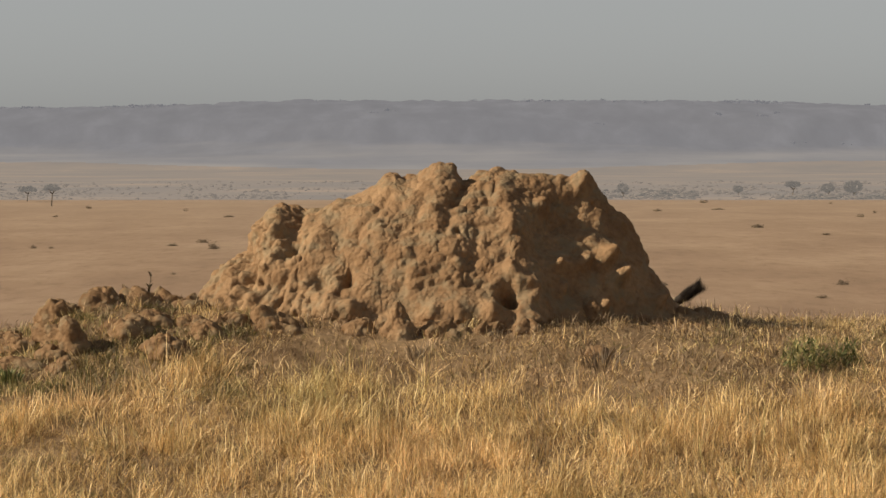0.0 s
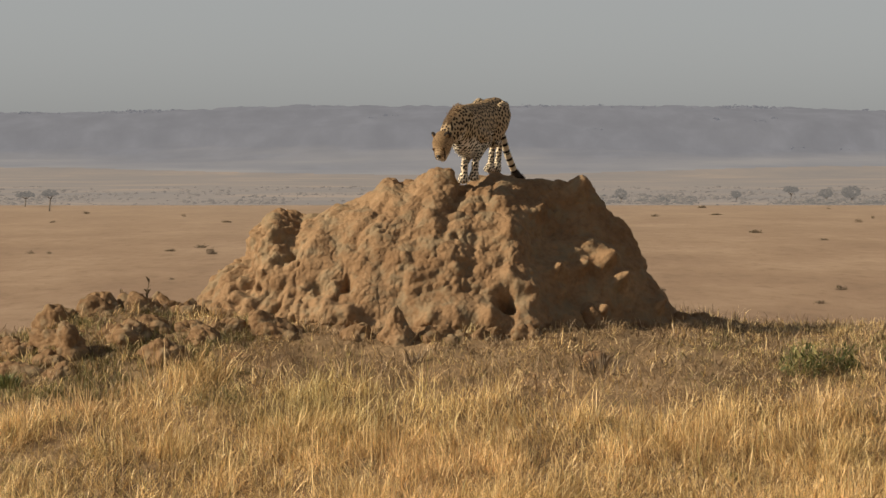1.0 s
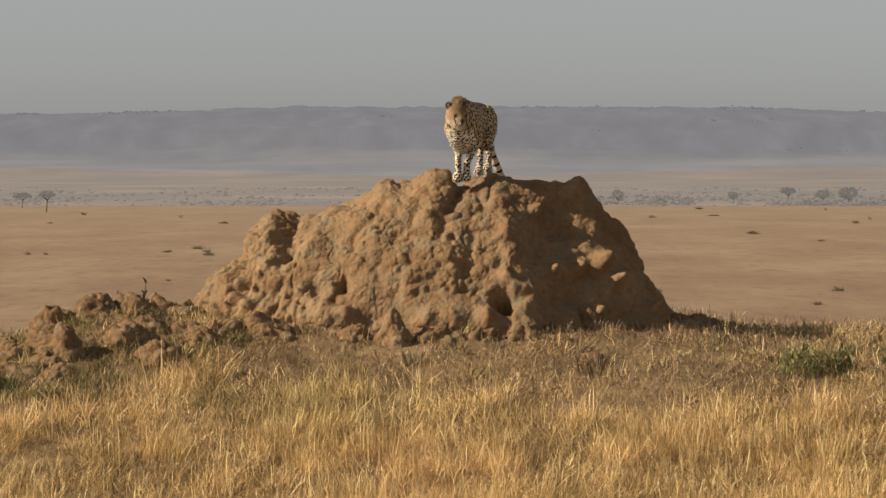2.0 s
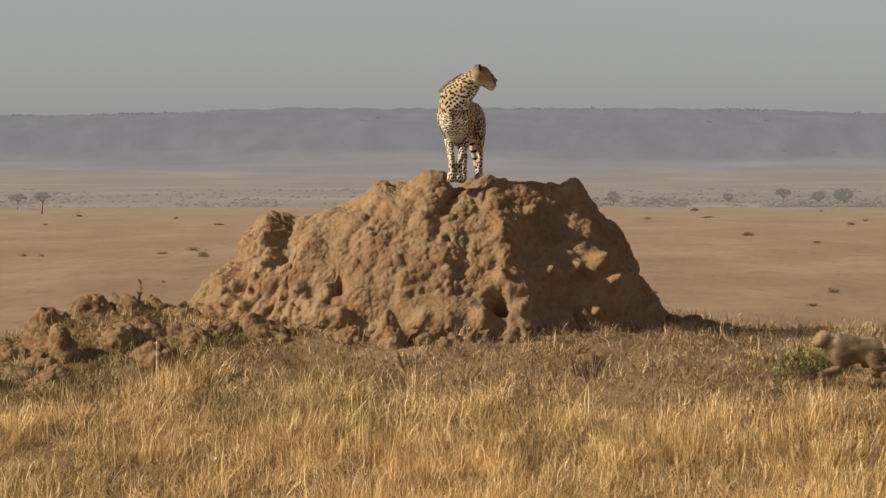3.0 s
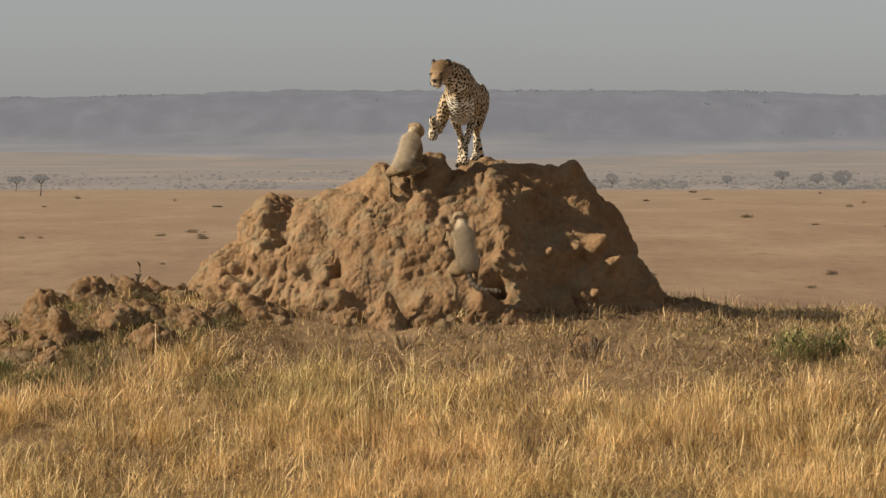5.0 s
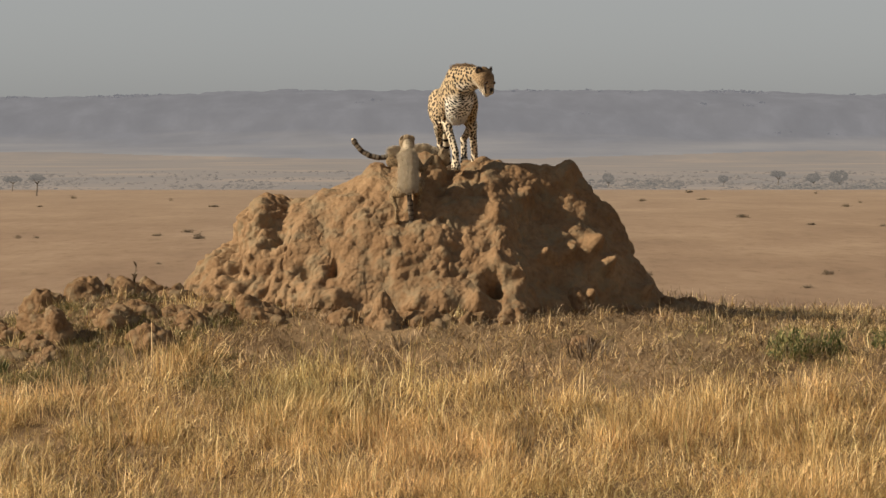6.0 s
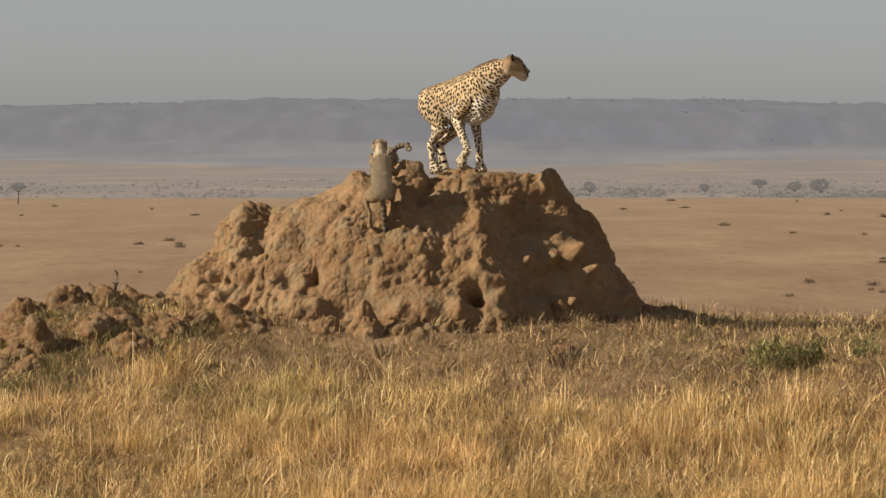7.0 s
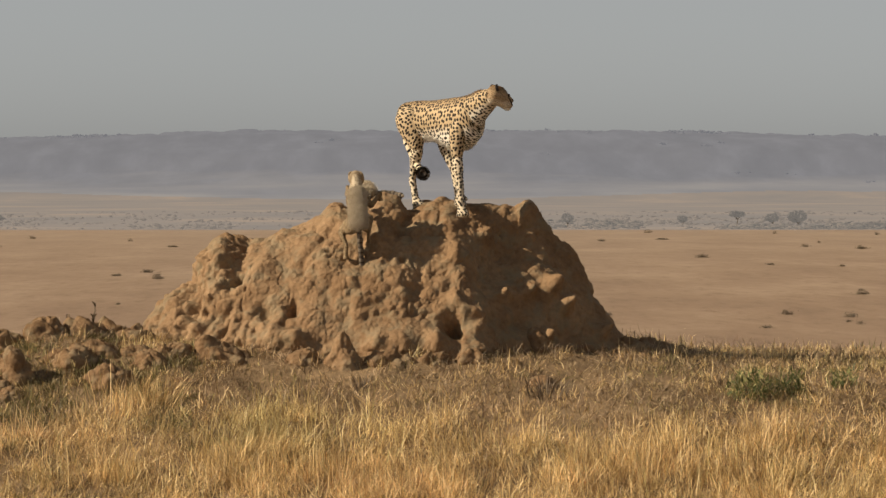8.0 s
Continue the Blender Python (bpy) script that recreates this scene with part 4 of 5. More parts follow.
_b.inputs["Base Color"].default_value = (0.06, 0.03, 0.01, 1)
M_NOSE, _nt, _b = material("nose_leather", 0.45, 0.4)
_b.inputs["Base Color"].default_value = (0.015, 0.012, 0.011, 1)
GREY = (0.47, 0.38, 0.26)
M_CUB = fur_material("cub_coat", (0.17, 0.118, 0.065), (0.18, 0.12, 0.07), (0.12, 0.082, 0.045), 40.0, 0.2, None, 0.01, (0.0, 0.04, GREY))
M_CUB_LEG = fur_material("cub_leg_coat", (0.235, 0.163, 0.088), (0.3, 0.2, 0.1), (0.10, 0.07, 0.04), 52.0, 0.30, None, 0.006)
M_CUB_HEAD = fur_material("cub_head_coat", (0.29, 0.215, 0.132), (0.3, 0.2, 0.1), (0.16, 0.11, 0.065), 60.0, 0.2, None, 0.006)
M_CUB_TAIL = ring_fur("cub_ringed_tail", (0.15, 0.12, 0.088), (0.055, 0.042, 0.032), 190.0, 0.0)
M_HAIR = plain_fur("mantle_hair", (0.46, 0.37, 0.25), (0.60, 0.50, 0.36), 22)


def spline(rows, t):
    """Value between rows (place, values...), smooth and without overshoot."""
    r = np.array(rows, float)
    x, y = r[:, 0], r[:, 1:]
    if len(x) == 1:
        return y[0]
    t = min(max(t, x[0]), x[-1])
    i = int(np.clip(np.searchsorted(x, t, "right") - 1, 0, len(x) - 2))
    h = np.diff(x)
    s = np.diff(y, axis=0) / h[:, None]
    def slope(k):
        if k == 0 or k == len(x) - 1:
            return np.zeros(y.shape[1])
        a, b = s[k - 1], s[k]
        w1, w2 = 2 * h[k] + h[k - 1], h[k] + 2 * h[k - 1]
        with np.errstate(divide="ignore", invalid="ignore"):
            m = (w1 + w2) / (w1 / a + w2 / b)
        return np.where(a * b > 0, m, 0.0)
    u = (t - x[i]) / h[i]
    return ((1 + 2 * u) * (1 - u) ** 2 * y[i] + u * (1 - u) ** 2 * h[i] * slope(i) + u * u * (3 - 2 * u) * y[i + 1] + u * u * (u - 1) * h[i] * slope(i + 1))


def loft(rings, along="x", steps=26, seg=22):
    """A closed body through rings (place along the axis, offset across, half width, half height); returns verts, faces and the coat's map in metres."""
    r = np.array(rings, float)
    at = np.linspace(r[0, 0], r[-1, 0], steps)
    q = np.array([spline(r, a) for a in at])
    a = np.linspace(-math.pi / 2, 1.5 * math.pi, seg + 1)
    v = np.zeros((steps, seg + 1, 3))
    if along == "x":
        v[..., 0] = at[:, None]
        v[..., 1] = np.cos(a)[None] * q[:, 1:2]
        v[..., 2] = q[:, 0:1] + np.sin(a)[None] * q[:, 2:3]
    else:
        v[..., 2] = -at[:, None]
        v[..., 0] = q[:, 0:1] + np.sin(a)[None] * q[:, 2:3]
        v[..., 1] = np.cos(a)[None] * -q[:, 1:2]
    way = np.concatenate([[0], np.cumsum(np.hypot(np.diff(at), np.diff(q[:, 2])))])
    uv = np.stack([np.repeat(way[:, None], seg + 1, 1), (a - math.pi / 2)[None] * (q[:, 1:2] + q[:, 2:3]) / 2], -1).reshape(-1, 2)
    f = grid_faces(steps, seg + 1)
    caps = [np.arange(seg)[None, :], (np.arange(seg)[None, :] + (steps - 1) * (seg + 1))[:, ::-1]]
    return v.reshape(-1, 3), [f] + caps, uv


def body_part(name, shapes, mat, parent, label="", rough=0.0, seed=1):
    """One mesh of a body, from lofts in its own space."""
    vs, fs, uvs, base = [], [], [], 0
    for v, f, uv in shapes:
        vs.append(v)
        uvs.append(uv)
        fs += [k + base for k in f]
        base += len(v)
    v = np.concatenate(vs)
    if rough:
        v = v + rough * (np.stack([vnoise(v + 3, 0.05, seed + s) for s in (1, 2, 3)], -1) - 0.5)
    me = fill_mesh(bpy.data.meshes.new(name), v, fs, np.concatenate(uvs))
    me.materials.append(mat)
    ob = new(name, me)
    ob.parent = parent
    if label:
        tagged(ob, label)
    return ob


def ball(x, y, z, rx, ry, rz, seg=14):
    u = np.linspace(0.001, math.pi - 0.001, seg)[:, None]
    a = np.linspace(0, 2 * math.pi, seg, endpoint=False)[None]
    v = np.stack([x + rx * np.sin(u) * np.cos(a), y + ry * np.sin(u) * np.sin(a), z + rz * np.cos(u) + 0 * a], -1).reshape(-1, 3)
    return v, [grid_faces(seg, seg, True)], v[:, :2]


def turn_shape(shape, m):
    v, f, uv = shape
    r = np.array(m.to_3x3())
    return v @ r.T + np.array(m.translation), f, uv


SIDES = (("fore", "right", -1), ("fore", "left", 1), ("hind", "right", -1), ("hind", "left", 1))


def build_cat(name, label, s, cub):
    """A cat of scale s: a root Empty and its parts. Forward is +x, left is +y."""
    root = tagged(new(name), label, "cheetah")
    P = {"root": root, "s": s, "cub": cub}
    fat = 1.32 if cub else 1.0
    sc = lambda rows: [(a * s, b * s, c * s * fat, d * s * fat) for a, b, c, d in rows]  # s: also the head's own scale
    rough = 0.012 if cub else 0.004
    torso = sc([(a * (0.84 if cub else 0.93), b - 0.18 * d, c * 1.05, d * 1.17) for a, b, c, d in [(-0.47, 0.045, 0.015, 0.02), (-0.455, 0.04, 0.06, 0.07), (-0.40, 0.02, 0.105, 0.115), (-0.28, 0.01, 0.115, 0.130), (-0.12, 0.012, 0.102, 0.122),
                (0.02, 0.0, 0.108, 0.138), (0.18, -0.022, 0.118, 0.166), (0.30, -0.012, 0.113, 0.165), (0.375, -0.002, 0.096, 0.145), (0.412, -0.006, 0.080, 0.122), (0.434, -0.012, 0.052, 0.082), (0.441, -0.016, 0.02, 0.03)]])
    P["torso"] = body_part("torso", [loft(torso, steps=44, seg=32)], M_CUB if cub else M_FUR, root, rough=rough)
    neck = sc([(-0.105, -0.025, 0.03, 0.05), (-0.085, -0.030, 0.070, 0.095), (-0.045, -0.032, 0.092, 0.125), (0.0, -0.026, 0.090, 0.124), (0.07, -0.012, 0.078, 0.108), (0.17, 0.0, 0.068, 0.086), (0.25, 0.004, 0.05, 0.06)])
    P["neck"] = body_part("neck", [loft(neck, steps=26, seg=26)], M_CUB if cub else M_FUR_NECK, root, rough=rough)
    if cub:
        s, body_s = s * 1.30, s
    head = sc([(-0.060, 0.01, 0.02, 0.02), (-0.044, 0.012, 0.055, 0.055), (-0.005, 0.014, 0.075, 0.075), (0.045, 0.010, 0.076, 0.073), (0.076, -0.004, 0.066, 0.070),
               (0.097, -0.016, 0.053, 0.059), (0.117, -0.026, 0.045, 0.050), (0.133, -0.028, 0.035, 0.040), (0.141, -0.026, 0.010, 0.016)])
    P["head"] = body_part("head", [loft(head, steps=34, seg=26)], M_CUB_HEAD if cub else M_FUR_FACE, root, "short rounded face with dark tear lines" if not cub else "", rough=rough * 0.6)
    h = P["head"]
    k = 1.5 if cub else 1.0
    for side in (-1, 1):
        ear = turn_shape(ball(0, 0, 0, 0.012 * s * k, 0.028 * s * k, 0.029 * s * k), pose(-0.002 * s, side * 0.060 * s, 0.066 * s, side * -45, -18, side * 30))
        body_part("ear", [ear], M_CUB_HEAD if cub else M_DARKFUR, h, "small rounded ear" if cub else "small rounded dark-backed ear")
        inner = turn_shape(ball(0.006 * s, 0, -0.002 * s, 0.008 * s * k, 0.016 * s * k, 0.018 * s * k), pose(-0.002 * s, side * 0.060 * s, 0.066 * s, side * -45, -18, side * 30))
        body_part("inner_ear", [inner], M_DARKFUR if cub else M_FUR_FACE, h)
        body_part("eye", [ball(0.096 * s, side * 0.040 * s, 0.024 * s, 0.012 * s, 0.014 * s, 0.012 * s)], M_EYE, h, "amber eye")
        tear = turn_shape(ball(0, 0, 0, 0.044 * s, 0.009 * s, 0.008 * s), pose(0.112 * s, side * 0.040 * s, -0.012 * s, 0, 52, side * -6))
        body_part("tear_line", [tear], M_DARKFUR, h, "black tear line")
    body_part("nose", [ball(0.138 * s, 0, -0.006 * s, 0.011 * s, 0.019 * s, 0.014 * s)], M_NOSE, h)
    if not cub:
        for side in (-1, 1):
            body_part("muzzle", [ball(0.110 * s, side * 0.018 * s, -0.042 * s, 0.034 * s, 0.028 * s, 0.026 * s)], M_MUZZLE, h, "pale whiskered muzzle")
        body_part("chin", [ball(0.108 * s, 0, -0.068 * s, 0.030 * s, 0.027 * s, 0.016 * s)], M_WHITEFUR, h, "white furred chin")
    if cub:
        s = body_s
    leg_mat = M_CUB_LEG if cub else M_FUR_LEG
    for which, side_name, side in SIDES:
        key = which + side_name
        if which == "fore":
            up = sc([(-0.05, 0.0, 0.02, 0.03), (0.0, 0.0, 0.044, 0.060), (0.08, 0.0, 0.052, 0.072), (0.17, -0.005, 0.045, 0.055), (0.235, -0.006, 0.037, 0.044), (0.265, 0.0, 0.02, 0.02)])
            low = sc([(-0.03, 0.0, 0.02, 0.022), (0.0, -0.004, 0.036, 0.044), (0.06, 0.0, 0.034, 0.042), (0.15, 0.004, 0.027, 0.031), (0.24, 0.006, 0.026, 0.029), (0.285, 0.006, 0.022, 0.024)])
            paw = sc([(-0.025, 0.0, 0.018, 0.02), (0.0, 0.0, 0.026, 0.03), (0.05, 0.006, 0.025, 0.028), (0.085, 0.018, 0.032, 0.044), (0.115, 0.026, 0.037, 0.057), (0.135, 0.026, 0.03, 0.046), (0.138, 0.026, 0.006, 0.01)])
        else:
            up = sc([(-0.07, 0.0, 0.03, 0.05), (0.0, 0.0, 0.060, 0.115), (0.08, 0.0, 0.064, 0.118), (0.18, 0.006, 0.053, 0.085), (0.26, 0.008, 0.040, 0.05), (0.29, 0.0, 0.02, 0.025)])
            low = sc([(-0.035, 0.0, 0.025, 0.03), (0.0, 0.0, 0.038, 0.052), (0.07, -0.006, 0.036, 0.050), (0.16, -0.006, 0.027, 0.034), (0.24, -0.002, 0.022, 0.026), (0.30, 0.0, 0.018, 0.020)])
            paw = sc([(-0.025, -0.006, 0.016, 0.018), (0.0, -0.004, 0.025, 0.030), (0.06, 0.0, 0.023, 0.026), (0.14, 0.004, 0.024, 0.027), (0.18, 0.020, 0.032, 0.046), (0.21, 0.030, 0.037, 0.06), (0.23, 0.030, 0.03, 0.05), (0.233, 0.03, 0.006, 0.01)])
        P[key + "up"] = body_part("upper_leg", [loft(up, "z", 18, 20)], leg_mat if cub else M_FUR_THIGH, root, rough=rough)
        P[key + "low"] = body_part("lower_leg", [loft(low, "z", 16, 16)], leg_mat, root, rough=rough * 0.6)
        P[key + "paw"] = body_part("paw", [loft(paw, "z", 18, 16)], leg_mat, root, rough=rough * 0.4)
    widths = (0.034, 0.028, 0.027, 0.036) if not cub else (0.034, 0.036, 0.036, 0.034)
    for i in range(4):
        w, last = widths[i], i == 3
        ring = sc([(-0.03, 0, w * 0.5, w * 0.5), (0.0, 0, w, w), (0.1, 0, w * 0.95, w * 0.95), (0.19, 0, w * (1.15 if last else 0.85), w * (1.15 if last else 0.85)), (0.225, 0, w * 0.6, w * 0.6)])
        mat = (M_TAILFUR if i else M_FUR_LEG) if not cub else M_CUB_TAIL
        if last:
            mat = M_DARKFUR if not cub else M_CUB_TAIL
        P["tail%d" % i] = body_part("tail_tip" if last else "tail", [loft(ring, "z", 14, 14)], mat, root, ("dark tail brush" if not cub else "ringed tail end") if last else "", rough=rough)
        if last and cub:
            body_part("white_tip", [ball(0, 0, -0.20 * s, 0.036 * s, 0.036 * s, 0.05 * s)], M_MUZZLE, P["tail3"], "white tail tip")
    if not cub:
        # the tail's bushy end
        rng = np.random.default_rng(42)
        n = 900
        a, h = rng.uniform(0, 2 * math.pi, n), rng.uniform(0.03, 0.215, n)
        base = np.stack([np.cos(a) * 0.034, np.sin(a) * 0.034, -h], -1)
        hh = rng.uniform(0.016, 0.034, n)
        hv, hf = blade_strips(base, np.stack([np.cos(a), np.sin(a)], -1), hh * 0.8, hh, np.full(n, 0.005), rng)
        hv[:, 2] = np.repeat(base[:, 2], 7) - (hv[:, 2] - np.repeat(base[:, 2], 7))
        me = fill_mesh(bpy.data.meshes.new("tail_hair"), hv, hf)
        me.materials.append(M_DARKFUR)
        ob = new("tail_hair", me)
        ob.parent = P["tail3"]
        tagged(ob, "bushy black tail hair")
        # soft fringes: white under the belly, dark on the nape
        rng = np.random.default_rng(41)
        for base_ring, where, out, mat, tag in ((torso, "torso", -1, M_WHITEFUR, "belly_fringe"), (neck, "neck", 1, M_NAPE, "nape_crest")):
            v = loft(base_ring, steps=60, seg=40)[0]
            top = v[:, 2].max() if out > 0 else v[:, 2].min()
            r = np.array(base_ring)
            edge = np.interp(v[:, 0], r[:, 0], r[:, 1] + out * r[:, 3])
            v = v[(np.abs(v[:, 2] - edge) < (0.034 if out < 0 else 0.016)) & (v[:, 0] > (-0.22 if out < 0 else -0.06)) & (v[:, 0] < (0.30 if out < 0 else 0.15))]
            n = 1800 if out < 0 else 800
            base = v[rng.integers(0, len(v), n)] * np.array((1, 1, 0.985)) + rng.normal(0, 0.004, (n, 3))
            d = np.stack([-np.ones(n) + rng.normal(0, 0.5, n), rng.normal(0, 0.4, n)], -1)
            d /= np.linalg.norm(d, axis=1, keepdims=True)
            hh = rng.uniform(0.010, 0.024, n) * (1.0 if out < 0 else 0.55)
            hv, hf = blade_strips(base, d, hh * 0.9, hh, np.full(n, 0.0036), rng)
            if out < 0:
                hv[:, 2] = np.repeat(base[:, 2], 7) - (hv[:, 2] - np.repeat(base[:, 2], 7))
            me = fill_mesh(bpy.data.meshes.new(tag), hv, hf)
            me.materials.append(mat)
            ob = new(tag, me)
            ob.parent = P[where]
            tagged(ob, "soft white belly fringe" if out < 0 else "short dark crest of hair on the nape")
    if cub:
        rng = np.random.default_rng(40)
        v = loft(torso, steps=60, seg=40)[0]
        v = v[v[:, 2] > 0.035 * s]
        n = 7000
        base = v[rng.integers(0, len(v), n)] * 0.97 + rng.normal(0, 0.006, (n, 3))
        d = np.stack([-np.ones(n) + rng.normal(0, 0.3, n), rng.normal(0, 0.5, n)], -1)
        d /= np.linalg.norm(d, axis=1, keepdims=True)
        hh = rng.uniform(0.010, 0.022, n)
        hv, hf = blade_strips(base, d, hh * 2.2, hh * 0.3, np.full(n, 0.0028), rng)
        me = fill_mesh(bpy.data.meshes.new("mantle"), hv, hf)
        me.materials.append(M_HAIR)
        ob = new("mantle", me)
        ob.parent = P["torso"]
        tagged(ob, "long silvery grey mantle of baby fur")
    return P


def heading(yaw, pitch):
    y, p = radians(yaw), radians(pitch)
    return Vector((math.cos(y) * math.cos(p), math.sin(y) * math.cos(p), math.sin(p)))


def aim_x(origin, yaw, pitch, roll=0):
    return Matrix.Translation(origin) @ Euler((0, 0, radians(yaw))).to_matrix().to_4x4() @ Euler((0, radians(-pitch), 0)).to_matrix().to_4x4() @ Euler((radians(roll), 0, 0)).to_matrix().to_4x4()


def bone(a, b, front):
    """Pose of a limb piece whose mesh hangs along -z from a to b, its front to +x."""
    z = (a - b).normalized()
    x = front - z * front.dot(z)
    if x.length < 1e-4:
        x = Vector((1, 0, 0)) - z * z.x
    x.normalize()
    y = z.cross(x)
    m = Matrix((x, y, z)).transposed().to_4x4()
    m.translation = a
    return m


def knee_of(a, b, la, lb, way):
    """The joint between a and b for bones la and lb, bent towards way; b is pulled in if it is out of reach."""
    d = b - a
    reach = min(max(d.length, abs(la - lb) + 1e-3), la + lb - 1e-3)
    b = a + d.normalized() * reach
    d = d.normalized()
    k = (la * la - lb * lb + reach * reach) / (2 * reach)
    h = math.sqrt(max(la * la - k * k, 0))
    w = way - d * way.dot(d)
    return a + d * k + w.normalized() * h, b


def cat_pose(P, body, neck, head, feet, tail):
    """World poses of all parts for one moment."""
    s = P["s"]
    x, y, z, yaw, pitch, roll = body
    T = aim_x((x, y, z), yaw, pitch, roll)
    rot = T.to_3x3()
    fwd, left, up = rot.col[0], rot.col[1], rot.col[2]
    out = {"torso": T}
    nb = T @ Vector((0.34 * s, 0, 0.05 * s))
    out["neck"] = aim_x(nb, neck[0], neck[1])
    hb = nb + heading(neck[0], neck[1]) * (0.24 if not P["cub"] else 0.14) * s
    out["head"] = aim_x(hb, head[0], head[1], head[2] if len(head) > 2 else 0)
    for i, (which, side_name, side) in enumerate(SIDES):
        key = which + side_name
        foot = Vector(feet[i][:3])
        curl = feet[i][3] if len(feet[i]) > 3 else 0.0       # degrees by which the paw hangs back
        flat = Vector((fwd.x, fwd.y, 0)) if abs(fwd.z) < 0.9 else Vector((fwd.x, fwd.y, 0)) + up * -0.4
        flat.normalize()
        c = radians(curl)
        if which == "fore":
            hip = T @ Vector((0.27 * s, side * 0.088 * s, -0.06 * s))
            wrist = foot + (Vector((0, 0, 1)) * math.cos(c) + flat * math.sin(c)) * 0.135 * s
            k, wrist = knee_of(hip, wrist, 0.255 * s, 0.29 * s, -fwd + up * -0.2)
            foot = wrist - (Vector((0, 0, 1)) * math.cos(c) + flat * math.sin(c)) * 0.135 * s
        else:
            hip = T @ Vector((-0.30 * s, side * 0.085 * s, 0.03 * s))
            wrist = foot + (Vector((0, 0, 1)) * math.cos(c + 0.2) - flat * math.sin(0.2 - c)) * 0.215 * s
            k, wrist = knee_of(hip, wrist, 0.265 * s, 0.265 * s, fwd + left * side * 0.15)
            foot = wrist - (Vector((0, 0, 1)) * math.cos(c + 0.2) - flat * math.sin(0.2 - c)) * 0.215 * s
        out[key + "up"] = bone(hip, k, fwd)
        out[key + "low"] = bone(k, wrist, flat)
        out[key + "paw"] = bone(wrist, foot, flat)
    p = T @ Vector((-0.405 * s, 0, 0.05 * s))
    y0, p0, y1, p1 = tail
    for i in range(4):
        f = i / 3
        d = heading(y0 + (y1 - y0) * f, p0 + (p1 - p0) * f)
        q = p + d * (0.165 if P["cub"] else 0.19) * s
        out["tail%d" % i] = bone(p, q, Vector((0.3, -1, 0.2)))
        p = q
    return out


def drive_cat(P, tracks, times):
    """Key the root and every part that moves on it."""
    root_rows, rows = [], {}
    for t in times:
        body = spline(tracks["body"], t)
        W = cat_pose(P, body, spline(tracks["neck"], t), spline(tracks["head"], t), [spline(tracks[k], t) for k in ("fore_right", "fore_left", "hind_right", "hind_left")], spline(tracks["tail"], t))
        R = pose(body[0], body[1], body[2] - 0.66 * P["s"], 0, 0, body[3])
        root_rows.append((t, R))
        inv = R.inverted()
        for key, m in W.items():
            rows.setdefault(key, []).append((t, inv @ m))
    walk(P["root"], root_rows)
    for key, r in rows.items():
        walk(P[key], r)


cheetah = build_cat("cheetah", "adult cheetah, slender spotted golden coat, standing on the mound", 1.0, False)
cub_first = build_cat("cheetah_cub", "small fluffy cheetah cub with a silvery grey back and dark legs", 0.44, True)
cub_second = build_cat("cheetah_cub", "small fluffy cheetah cub with a silvery grey back and dark legs", 0.44, True)


